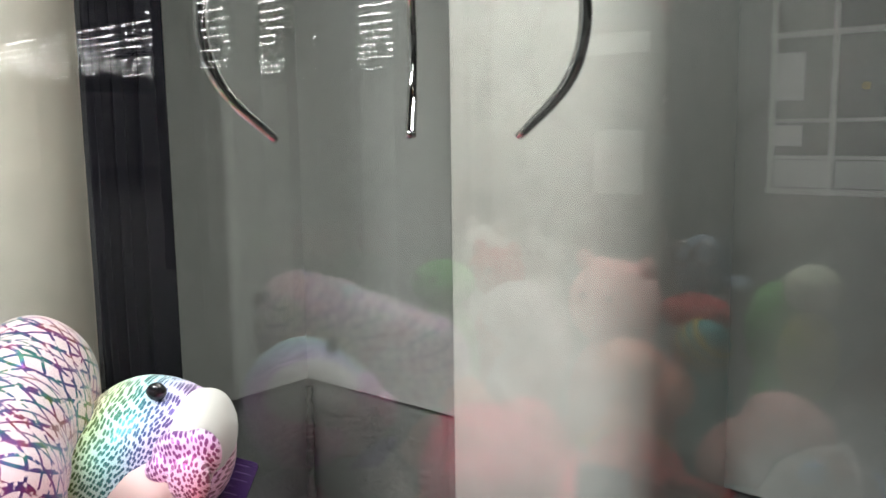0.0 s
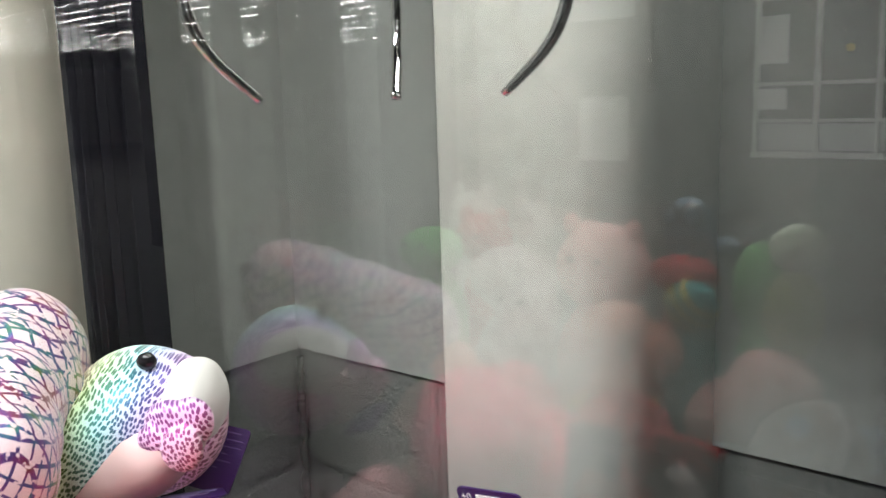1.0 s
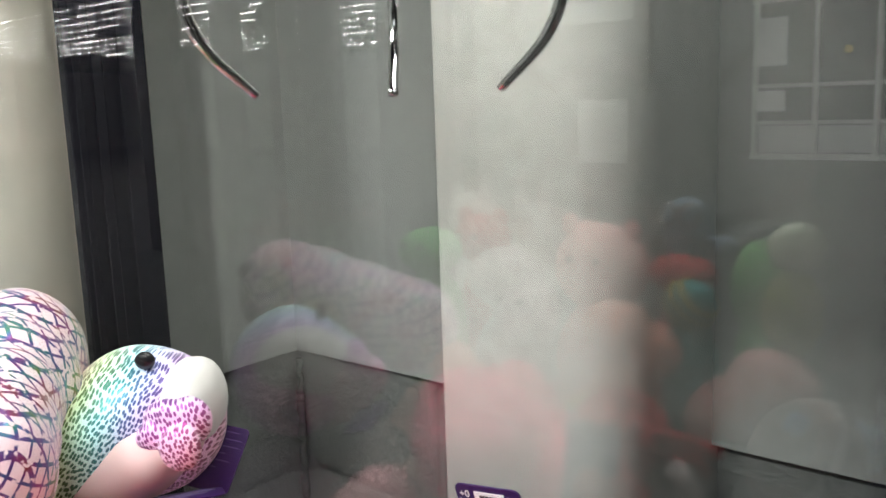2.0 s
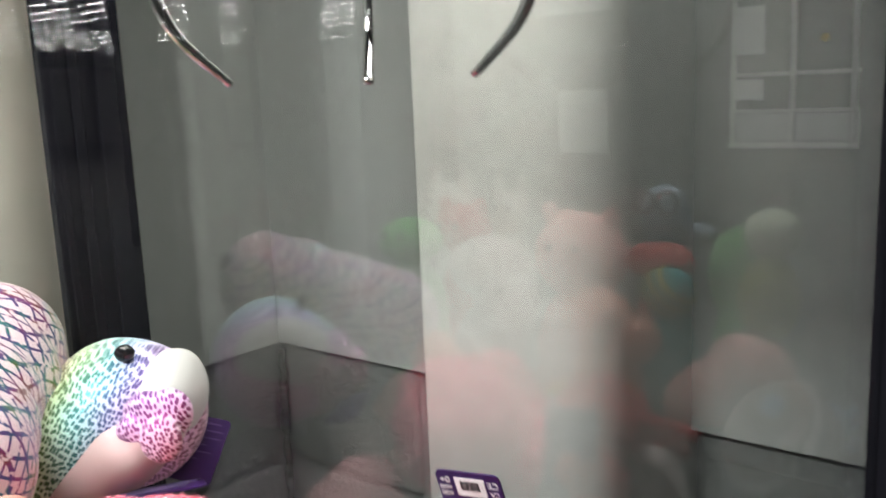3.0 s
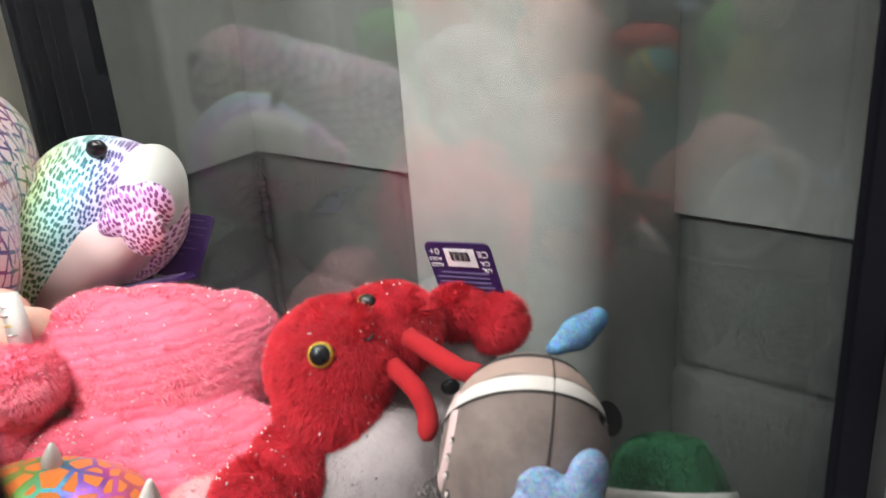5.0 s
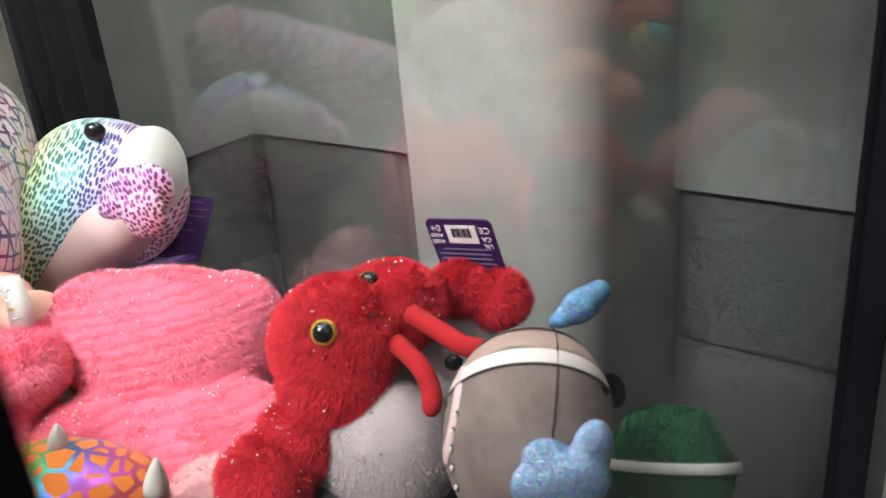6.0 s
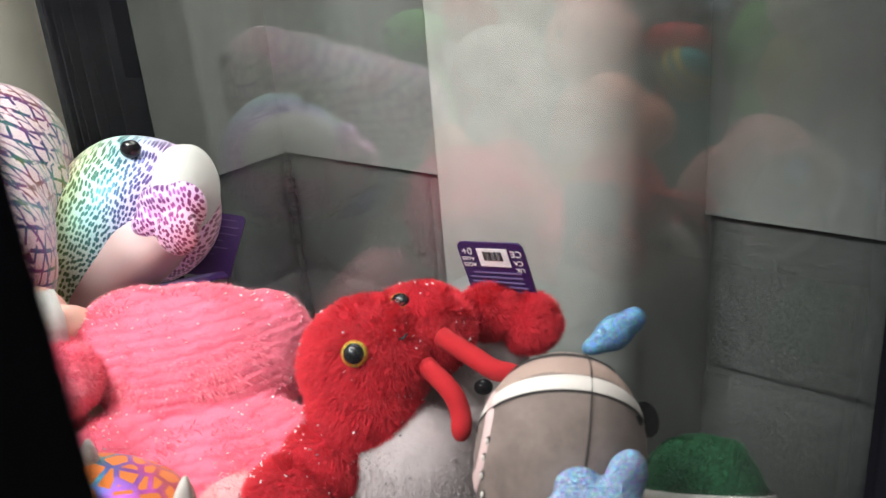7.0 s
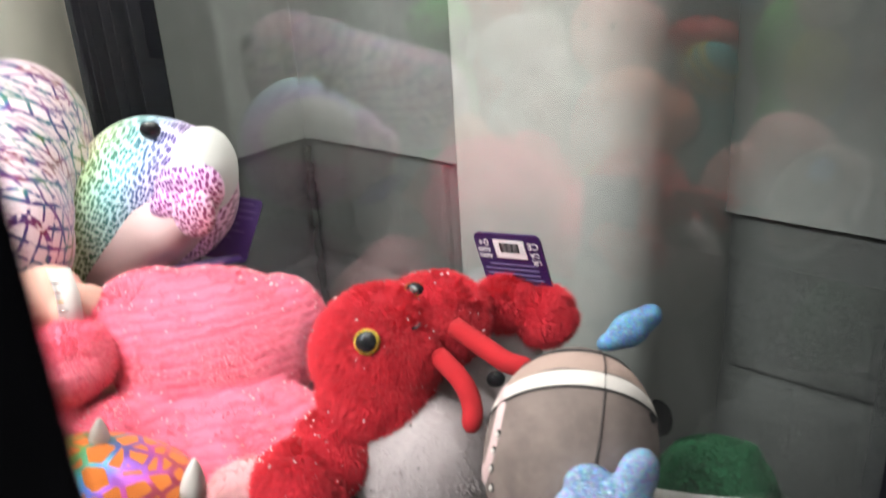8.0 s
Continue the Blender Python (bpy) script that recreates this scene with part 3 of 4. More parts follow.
def googly(t, c, size, ring, aim, parent=None):
    """Plastic toy eye: glitter ring, dark pupil, clear highlight."""
    o = Vector(c) - t.location
    q = Vector(aim).to_track_quat("Z", "Y").to_matrix().to_4x4()
    m = Matrix.Translation(o) @ q
    eye = part("eye", lathe(bmesh.new(), [(size, -0.002), (size, 0.0), (size * 0.93, 0.0012), (size * 0.66, 0.0022), (size * 0.6, 0.0022)], 28, m), ring, parent or t, "glitter-gold ring eye")
    bm = bmesh.new()
    ball(bm, (0, 0, 0.0012), (size * 0.80, size * 0.80, size * 0.42), (0, 0, 0), 20)
    bm.transform(m)
    part("pupil", bm, M_EYE, eye)


# rainbow dolphin
M_SCALES = foil_print("rainbow_scale_print", (0.68, 0.65, 0.66), (0.76, 0.61, -0.20), -0.072, 0.080, "scales", 0.0031, 0.28, 0.55, lean=62)
M_SNOUT = fabric("white_velour", (0.62, 0.61, 0.58), 0.05, 700, 0.3, 0.2)
M_BELLY = fabric("pale_pink_velour", (0.66, 0.48, 0.47), 0.08, 700, 0.3, 0.2)
dol = toy("rainbow_dolphin", (0.430, -0.559, 1.134), "white dolphin soft toy printed with rainbow foil scales")
stuffed("body", local([((0.429, -0.560, 1.136), (0.078, 0.07, 0.073), (0, 8, V)), ((0.399, -0.608, 1.114), (0.085, 0.075, 0.066), (0, -30, V)), ((0.379, -0.666, 1.087), (0.085, 0.07, 0.055), (0, -38, V))], dol), M_SCALES, dol, "rainbow foil-printed body", 0.004)
piece("snout", (0.471, -0.538, 1.153), (0.0345, 0.054, 0.0455), (0, 12, V), M_SNOUT, dol, "plain white snout", 0.001)
piece("belly", (0.458, -0.601, 1.105), (0.088, 0.045, 0.034), (0, -32, V), M_BELLY, dol, "pale pink belly", 0.0015)
M_FLIP = foil_print("magenta_scale_print", (0.70, 0.60, 0.64), (0.45, 0.36, -0.81), -0.16, 0.055, "scales", 0.0031, 0.32, 0.5, lean=112)
stuffed("flipper", local([((0.507, -0.584, 1.160), (0.024, 0.013, 0.020), (0, 0, V)), ((0.522, -0.573, 1.159), (0.021, 0.013, 0.022), (0, 0, V)), ((0.531, -0.590, 1.140), (0.019, 0.011, 0.021), (0, 0, V)), ((0.504, -0.598, 1.147), (0.016, 0.010, 0.014), (0, 0, V))], dol), M_FLIP, dol, "small foil-printed flipper", 0.0025, 5)
piece("eye", (0.464, -0.576, 1.205), (0.0095, 0.006, 0.0085), (0, 0, V), M_EYE, dol, "black plastic eye")
swing_tag(dol, ((0.445, -0.511, 1.124), (0.500, -0.491, 1.118), (0.454, -0.551, 1.074)), "purple cardboard swing tag", False)
swing_tag(dol, ((0.478, -0.616, 1.086), (0.519, -0.543, 1.084), (0.506, -0.638, 1.094)), "purple cardboard swing tag lying on the pink toy", False)

# scribble-printed toy
M_SCRIB = foil_print("scribble_print", (0.64, 0.50, 0.51), (0.55, 0.5, 0.66), -0.16, 0.26, "scribble", 0.0100, 0.24, 0.06, 0.075, wander=1.2)
scr = toy("scribble_whale", (0.38, -0.67, 1.10), "pale pink whale soft toy with foil scribble print")
stuffed("body", local([((0.345, -0.63, 1.205), (0.055, 0.06, 0.066), (0, -18, V)), ((0.36, -0.66, 1.145), (0.065, 0.065, 0.085), (0, -30, V)), ((0.376, -0.658, 1.186), (0.060, 0.060, 0.074), (0, -20, V)), ((0.41, -0.69, 1.180), (0.060, 0.055, 0.060), (0, 0, 15)), ((0.44, -0.708, 1.168), (0.060, 0.052, 0.060), (0, 5, 12)), ((0.47, -0.725, 1.155), (0.06, 0.05, 0.062), (0, 10, 10))], scr), M_SCRIB, scr, "foil-printed body", 0.004, 22)
piece("eye", (0.325, -0.585, 1.235), (0.011, 0.007, 0.011), (0, 0, 0), M_EYE, scr, "black plastic eye")

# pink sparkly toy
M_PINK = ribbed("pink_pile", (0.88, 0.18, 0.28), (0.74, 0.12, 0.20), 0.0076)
M_PINKF = strand("pink_strand", (0.90, 0.17, 0.26), (0.97, 0.34, 0.43))
# near-white instead of metal: the threads' glint is put into their colour
M_TINSEL = plain("tinsel_glint_white", (0.92, 0.90, 0.90), 0.3, 0.0)
pink = toy("pink_sparkle_toy", (0.628, -0.657, 1.069), "large coral pink plush toy with silver tinsel threads")
PS = local([((0.625, -0.652, 1.071), (0.080, 0.078, 0.057), (0, 10, V)), ((0.586, -0.680, 1.089), (0.050, 0.06, 0.042), (0, 0, V)), ((0.640, -0.604, 1.064), (0.042, 0.05, 0.047), (0, 20, V)),
            ((0.688, -0.704, 1.026), (0.084, 0.066, 0.045), (0, -12, V)), ((0.645, -0.748, 1.036), (0.045, 0.05, 0.040), (0, 0, V))], pink)
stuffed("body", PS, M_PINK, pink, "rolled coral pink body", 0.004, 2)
fur("pile", PS, 130000, 0.0052, 0.0007, M_PINKF, pink, (0.35, 0.2, -1.0), 1.0, 2, "coral pink pile", 0.0105)
tinsel("tinsel", PS, 1100, 0.0008, M_TINSEL, pink, 4, 0.0003)

# red lobster
M_RED = fabric("red_pile", (0.44, 0.005, 0.018), 0.2, 400, 0.6, 0.1)
M_REDF = strand("red_strand", (0.50, 0.006, 0.020), (0.74, 0.016, 0.036), 0.08)
M_REDV = fabric("red_velour", (0.42, 0.008, 0.014), 0.12, 700, 0.5, 0.1)
M_GOLD = glitter("gold_glitter", (0.42, 0.24, 0.02), (0.75, 0.50, 0.08))
lob = toy("red_lobster", (0.806, -0.638, 1.118), "furry red lobster soft toy with gold-ringed eyes")
LS = local([((0.796, -0.642, 1.115), (0.045, 0.044, 0.041), (0, -15, V)), ((0.811, -0.603, 1.124), (0.036, 0.036, 0.030), (0, 10, V)), ((0.806, -0.660, 1.096), (0.036, 0.034, 0.031), (0, 10, V)), ((0.798, -0.692, 1.066), (0.028, 0.027, 0.026), (0, 30, V)), ((0.795, -0.720, 1.055), (0.029, 0.028, 0.030), (0, 40, V))], lob)
stuffed("body", LS, M_RED, lob, "furry red head and body", 0.003, 3)
fur("pile", LS, 105000, 0.0052, 0.0007, M_REDF, lob, (-0.3, -0.2, -0.9), 0.9, 5, "red pile")
tinsel("tinsel", LS, 420, 0.00075, M_TINSEL, lob, 9, 0.0014)
CS = local([((0.828, -0.550, 1.117), (0.022, 0.02, 0.018), (0, 0, V)), ((0.851, -0.535, 1.108), (0.022, 0.022, 0.020), (0, 0, V)), ((0.833, -0.532, 1.117), (0.016, 0.016, 0.012), (0, 0, V))], lob)
pincer = stuffed("pincer", CS, M_RED, lob, "furry dark red pincer", 0.003, 3)
fur("pile", CS, 26000, 0.0065, 0.0007, M_REDF, pincer, (0.2, 0.2, -0.6), 0.8, 6)
for pts in (((0.842, -0.620, 1.134), (0.871, -0.626, 1.130), (0.888, -0.628, 1.127), (0.902, -0.623, 1.126)), ((0.840, -0.636, 1.121), (0.863, -0.642, 1.113), (0.873, -0.646, 1.101), (0.878, -0.655, 1.090))):
    bm = bmesh.new()
    line = curve_pts([Vector(p) - lob.location for p in pts], 6)
    tube(bm, line, [0.0064 * (1.0, 0.93, 0.75, 0.4)[max(0, i - len(line) + 4)] for i in range(len(line))], 14)
    part("feeler", bm, M_REDV, lob, "smooth red velour feeler")
googly(lob, (0.816, -0.672, 1.140), 0.0082, M_GOLD, (0.45, -0.75, 0.5))
googly(lob, (0.810, -0.620, 1.151), 0.0075, M_GOLD, (0.3, -0.2, 0.95))
bm = bmesh.new()
tube(bm, [Vector(p) - lob.location for p in ((0.829, -0.646, 1.141), (0.832, -0.645, 1.142), (0.833, -0.642, 1.144))], [0.0009] * 3, 6)
part("smile", bm, M_DARKINK, lob, "black stitched smile")
swing_tag(lob, ((0.798, -0.543, 1.163), (0.851, -0.539, 1.169), (0.813, -0.524, 1.092)), "purple cardboard swing tag with barcode, upside down", True)

# white speckled toy
M_FLUFF = fabric("white_fluff", (0.46, 0.40, 0.40), 0.14, 300, 0.5, 0.3)
M_FLUFFF = strand("white_strand", (0.40, 0.34, 0.34), (0.58, 0.51, 0.51))
flu = toy("speckled_seal", (0.830, -0.625, 1.050), "off-white fluffy seal soft toy with black specks")
FS = local([((0.814, -0.598, 1.047), (0.055, 0.045, 0.050), (0, 0, V)), ((0.822, -0.545, 1.082), (0.030, 0.03, 0.024), (0, 20, V)), ((0.833, -0.652, 1.046), (0.05, 0.04, 0.05), (0, 0, V))], flu)
stuffed("body", FS, M_FLUFF, flu, "off-white body", 0.004, 4)
fur("pile", FS, 40000, 0.0022, 0.0006, M_FLUFFF, flu, (0.1, -0.3, -0.8), 0.9, 7)
tinsel("speck", FS, 150, 0.0007, M_DARKINK, flu, 12, 0.0006)
piece("nose", (0.861, -0.606, 1.096), (0.0062, 0.005, 0.0055), (0, 0, V), M_EYE, flu, "black bead eye")

# grey dolphin
M_GREY = fabric("grey_velour", (0.185, 0.142, 0.128), 0.34, 600, 0.5, 0.4, blotch=55)
M_BAND = fabric("cream_velour", (0.72, 0.66, 0.62), 0.05, 700, 0.3, 0.2)
M_SEAM = plain("dark_thread", (0.03, 0.026, 0.026), 0.9)
M_BLUE = glitter("blue_glitter_cloth", (0.05, 0.20, 0.42), (0.24, 0.44, 0.66))
M_PEARL = glitter("pearl_glitter_cloth", (0.18, 0.38, 0.64), (0.48, 0.58, 0.80))
gre = toy("grey_dolphin", (0.962, -0.679, 1.125), "grey velour dolphin soft toy with cream band and blue fins")
GC, GR, GT = (0.956, -0.672, 1.116), (0.0435, 0.050, 0.057), (0, 11, V)
piece("body", GC, GR, GT, M_GREY, gre, "grey velour body", 0.0004, 56)
band("cream_band", GC, GR, GT, (0.06, 1.3, 1.0), 0.26, 0.44, 0.0009, M_BAND, gre, "cream velour band")
M_TAUPE = fabric("taupe_velour", (0.40, 0.28, 0.24), 0.15, 600, 0.4, 0.3)
band("brow", GC, GR, GT, (0.06, 1.3, 1.0), 0.43, 0.735, 0.0005, M_TAUPE, gre, "blush brown brow patch")
band("band_edge", GC, GR, GT, (0.06, 1.3, 1.0), 0.237, 0.262, 0.0012, M_SEAM, gre)
band("band_edge", GC, GR, GT, (0.06, 1.3, 1.0), 0.73, 0.745, 0.0010, M_SEAM, gre)
band("seam", GC, GR, GT, (1.0, -0.12, -0.04), 0.095, 0.108, 0.0010, M_SEAM, gre)
band("side_band", GC, GR, GT, (-1.0, 0.14, 0.08), 0.88, 0.95, 0.0010, M_BELLY, gre, "pinkish cream side band")
for k in range(5):
    way = Vector((-0.92 + 0.012 * k * k, -0.27 - 0.03 * k, 0.30 - 0.15 * k)).normalized()
    seat = pose(*GC, *GT) @ Matrix.Diagonal((*GR, 1)) @ way
    stud = piece("stud", tuple(seat), (0.0017, 0.0012, 0.0030), (0, 14, V - 40), M_SEAM, gre, "cream stud with dark rim", 0, 14)
    piece("stud_face", tuple(seat + Vector((-0.25, -0.95, 0.15)) * 0.0008), (0.0011, 0.0010, 0.0021), (0, 14, V - 40), M_BAND, gre, "", 0, 12, stud)
stuffed("dorsal_fin", local([((0.956, -0.629, 1.163), (0.010, 0.006, 0.0055), (0, -20, V)), ((0.962, -0.622, 1.168), (0.013, 0.008, 0.0100), (0, -35, V)), ((0.968, -0.614, 1.173), (0.009, 0.006, 0.0075), (0, -45, V))], gre), M_BLUE, gre, "blue glitter fin", 0.0012, 30, 0.0003, 70)
bm = bmesh.new()
for c, r, rot in local([((0.989, -0.709, 1.137), (0.012, 0.006, 0.010), (0, 20, V)), ((1.005, -0.695, 1.139), (0.010, 0.006, 0.015), (0, 10, V)), ((0.995, -0.708, 1.124), (0.024, 0.008, 0.018), (0, 0, V))], gre):
    ball(bm, c, r, rot, 24, 0.0008, 60)
fin2 = part("side_fin", bm, M_PEARL, gre, "pale blue pearly glitter fin")
rm = fin2.modifiers.new("skin", "REMESH")
rm.mode, rm.voxel_size, rm.use_smooth_shade = "VOXEL", 0.0012, True
sm = fin2.modifiers.new("soften", "SMOOTH")
sm.iterations, sm.factor = 8, 0.5
piece("eye", (0.993, -0.660, 1.145), (0.0030, 0.0024, 0.0034), (0, 0, V), M_EYE, gre, "black bead eye", 0, 14)
piece("hang_tag", (0.984, -0.630, 1.126), (0.0072, 0.0012, 0.0125), (0, -22, V + 15), M_EYE, gre, "glossy black oval hang tag", 0, 20)

# green toy
M_GREEN = fabric("green_velour", (0.012, 0.13, 0.05), 0.2, 500, 0.5, 0.4)
grn = toy("green_toy", (0.999, -0.587, 1.058), "dark green velour soft toy with white stripe")
HC, HR, HT = (0.999, -0.588, 1.050), (0.037, 0.037, 0.039), (0, 5, V)
GS = local([(HC, HR, HT), ((0.988, -0.592, 1.078), (0.014, 0.012, 0.013), (0, 0, V)), ((1.010, -0.578, 1.076), (0.012, 0.012, 0.013), (0, 0, V))], grn)
stuffed("body", GS, M_GREEN, grn, "green velour body", 0.003, 4)
fur("pile", GS, 24000, 0.0030, 0.0008, strand("green_strand", (0.008, 0.09, 0.03), (0.02, 0.18, 0.07), 0.1), grn, (0, 0, 1), 0.5, 14)
band("white_stripe", HC, HR, HT, (0.05, 0.6, 1.0), 0.05, 0.19, 0.0055, M_SNOUT, grn, "white stripe")

# smaller toys beside the pink one
cor = toy("coral_toy", (0.596, -0.755, 1.087), "coral pink plush toy wedged beside the pink toy")
CO = local([((0.596, -0.751, 1.096), (0.034, 0.04, 0.026), (0, 0, V)), ((0.585, -0.777, 1.063), (0.04, 0.05, 0.03), (0, 0, V))], cor)
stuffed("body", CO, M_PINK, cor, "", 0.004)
fur("pile", CO, 24000, 0.005, 0.0009, M_PINKF, cor, (0.3, -0.2, -0.8), 0.8, 8)
M_PEACH = fabric("peach_velour", (0.72, 0.42, 0.34), 0.1, 500, 0.4, 0.3)
pea = toy("peach_toy", (0.551, -0.723, 1.112), "peach velour toy paw with white cloth label")
stuffed("paw", local([((0.560, -0.717, 1.111), (0.022, 0.022, 0.020), (0, 0, V)), ((0.524, -0.729, 1.116), (0.032, 0.03, 0.028), (0, 0, V)), ((0.483, -0.708, 1.139), (0.016, 0.02, 0.014), (0, 0, V))], pea), M_PEACH, pea, "", 0.003)
bm = bmesh.new()
w0, w1, w2 = (Vector(p) - pea.location for p in ((0.566, -0.730, 1.152), (0.580, -0.734, 1.138), (0.588, -0.739, 1.118)))
sideways = Vector((0.781, 0.624, 0)) * 0.0085
rows = [[bm.verts.new(w - sideways), bm.verts.new(w + Vector((0.003, -0.004, 0.001))), bm.verts.new(w + sideways)] for w in (w0, w1, w2)]
for a, b in zip(rows, rows[1:]):
    for k in range(2):
        bm.faces.new((a[k], a[k + 1], b[k + 1], b[k]))
lab = part("cloth_label", bm, M_SNOUT, pea, "white cloth care label")
thick = lab.modifiers.new("cloth", "SOLIDIFY")
thick.thickness = 0.0008
for k in range(4):
    c = w0.lerp(w2, 0.22 + 0.17 * k) + Vector((0.004, -0.006, 0.001))
    bm = ball(bmesh.new(), c, (0.0045, 0.0006, 0.0007), (0, 0, V), 8)
    part("print_bar", bm, M_GOLD if k == 2 else M_STEEL, lab)
M_ORANGE = foil_print("orange_scale_print", (0.75, 0.20, 0.03), (0.6, 0.5, -0.6), -0.05, 0.02, "cells", 0.014, 0.6, 0.0, 0.10)
orange = toy("orange_fish", (0.703, -0.781, 1.061), "orange fish soft toy with foil scale print")
piece("body", (0.694, -0.789, 1.058), (0.060, 0.04, 0.025), (0, 12, V), M_ORANGE, orange, "orange foil-printed body", 0.001)
for name, c, r, h, mat, label in (("tooth", (0.685, -0.783, 1.085), 0.0065, 0.014, M_SNOUT, "white felt tooth"), ("horn", (0.761, -0.770, 1.073), 0.0075, 0.020, M_BAND, "cream velour horn")):
    cone = lathe(bmesh.new(), [(r, -0.006), (r, 0.0), (r * 0.8, h * 0.35), (r * 0.5, h * 0.7), (r * 0.22, h * 0.95), (r * 0.05, h)], 18, Matrix.Translation(Vector(c) - orange.location) @ pose(0, 0, 0, 0, 12, V))
    part(name, cone, mat, orange, label)
M_LILAC = fabric("lilac_fluff", (0.62, 0.55, 0.64), 0.1, 300, 0.5, 0.3)
lil = toy("lilac_toy", (0.755, -0.690, 1.050), "pale lilac fluffy toy squeezed between others")
LI = local([((0.741, -0.681, 1.036), (0.026, 0.026, 0.022), (0, 0, V)), ((0.739, -0.702, 1.026), (0.026, 0.03, 0.022), (0, 0, V))], lil)
stuffed("body", LI, M_LILAC, lil, "", 0.003)
fur("pile", LI, 7000, 0.006, 0.0008, strand("lilac_strand", (0.55, 0.48, 0.60), (0.78, 0.74, 0.80)), lil, (0.1, -0.2, -0.8), 0.9, 10)
M_BLUSH = fabric("blush_fluff", (0.78, 0.42, 0.44), 0.12, 300, 0.5, 0.3)
blu = toy("blush_toy", (0.765, -0.737, 1.051), "blush pink fluffy toy squeezed between others")
BL = local([((0.754, -0.730, 1.041), (0.026, 0.026, 0.018), (0, 0, V))], blu)
stuffed("body", BL, M_BLUSH, blu)
fur("pile", BL, 4000, 0.005, 0.0008, strand("blush_strand", (0.72, 0.34, 0.36), (0.88, 0.56, 0.58)), blu, (0.1, -0.2, -0.8), 0.9, 11)

# toys piled along the front, seen in the back pane
M_TEAL = fabric("teal_velour", (0.04, 0.25, 0.26), 0.2)
M_YELLOW = fabric("yellow_velour", (0.65, 0.48, 0.06), 0.15)
M_OLIVE = fabric("olive_velour", (0.30, 0.34, 0.10), 0.2)
M_PALE = fabric("pale_green_velour", (0.46, 0.52, 0.40), 0.1)
M_LEAF = fabric("leaf_green_velour", (0.10, 0.36, 0.09), 0.2)
M_ORG = fabric("orange_velour", (0.72, 0.30, 0.22), 0.2)
M_MAROON = fabric("maroon_velour", (0.42, 0.05, 0.05), 0.2)
M_BLUEG = fabric("blue_grey_velour", (0.22, 0.29, 0.36), 0.15)
M_ROSE = fabric("rose_velour", (0.80, 0.42, 0.40), 0.12)


def front_toy(name, label, mat, shapes):
    t = toy(name, shapes[0][0], label)
    stuffed("body", local([(c, r, (0, 0, 15)) for c, r in shapes], t), mat, t, "", 0.005)
    return t


front_toy("green_dinosaur", "leaf green velour dinosaur soft toy", M_LEAF, [((0.385, -0.86, 1.225), (0.048, 0.045, 0.033)), ((0.38, -0.87, 1.10), (0.05, 0.05, 0.10))])
front_toy("white_bear", "white velour bear soft toy", M_SNOUT, [((0.365, -0.985, 1.26), (0.035, 0.04, 0.035)), ((0.375, -0.99, 1.13), (0.04, 0.045, 0.11))])
front_toy("maroon_bear", "maroon velour bear soft toy", M_MAROON, [((0.425, -0.93, 1.235), (0.045, 0.04, 0.035)), ((0.43, -0.93, 1.11), (0.04, 0.04, 0.10))])
front_toy("white_lamb", "white fluffy lamb soft toy", M_FLUFF, [((0.505, -0.875, 1.195), (0.058, 0.05, 0.042)), ((0.545, -0.86, 1.16), (0.045, 0.045, 0.042)), ((0.51, -0.87, 1.06), (0.055, 0.05, 0.09))])
front_toy("white_rabbit", "white rabbit soft toy with upright ears", M_SNOUT, [((0.46, -1.005, 1.25), (0.032, 0.03, 0.03)), ((0.44, -1.005, 1.285), (0.010, 0.010, 0.026)), ((0.48, -1.005, 1.285), (0.010, 0.010, 0.026)), ((0.46, -1.0, 1.13), (0.042, 0.04, 0.11))])
front_toy("rose_pig", "rose pink velour pig soft toy", M_ROSE, [((0.605, -0.955, 1.205), (0.07, 0.055, 0.060)), ((0.575, -0.97, 1.235), (0.03, 0.03, 0.03)), ((0.60, -0.96, 1.07), (0.065, 0.055, 0.09))])
gog = front_toy("goggle_toy", "blue-grey velour toy with round goggles", M_BLUEG, [((0.70, -1.01, 1.255), (0.034, 0.032, 0.045)), ((0.70, -1.01, 1.12), (0.038, 0.035, 0.12)), ((0.755, -1.0, 1.24), (0.020, 0.014, 0.013))])
for dx in (-0.016, 0.016):
    bm = bmesh.new()
    ring = [(0.70 + dx + 0.014 * math.cos(a) - gog.location.x, -0.979 - gog.location.y, 1.278 + 0.014 * math.sin(a) - gog.location.z) for a in [k * math.pi / 9 for k in range(19)]]
    tube(bm, ring, [0.003] * 19, 8)
    part("goggle", bm, M_STEEL, gog, "round steel goggle")
front_toy("maroon_crab", "dark red velour crab soft toy", M_MAROON, [((0.715, -0.965, 1.205), (0.050, 0.036, 0.026)), ((0.715, -0.965, 1.10), (0.035, 0.035, 0.08))])
str_toy = front_toy("striped_fish", "teal velour fish with yellow stripes", M_TEAL, [((0.740, -0.93, 1.175), (0.034, 0.032, 0.032)), ((0.74, -0.935, 1.08), (0.035, 0.035, 0.08))])
for s in (-0.35, 0.1, 0.5):
    band("yellow_stripe", (0.740, -0.93, 1.175), (0.034, 0.032, 0.032), (0, 20, 15), (0.5, 0, 1), s, s + 0.16, 0.0015, M_YELLOW, str_toy)
front_toy("orange_crab", "orange velour crab soft toy", M_ORG, [((0.665, -0.885, 1.145), (0.050, 0.04, 0.036)), ((0.71, -0.895, 1.12), (0.035, 0.035, 0.035)), ((0.67, -0.89, 1.04), (0.045, 0.045, 0.08))])
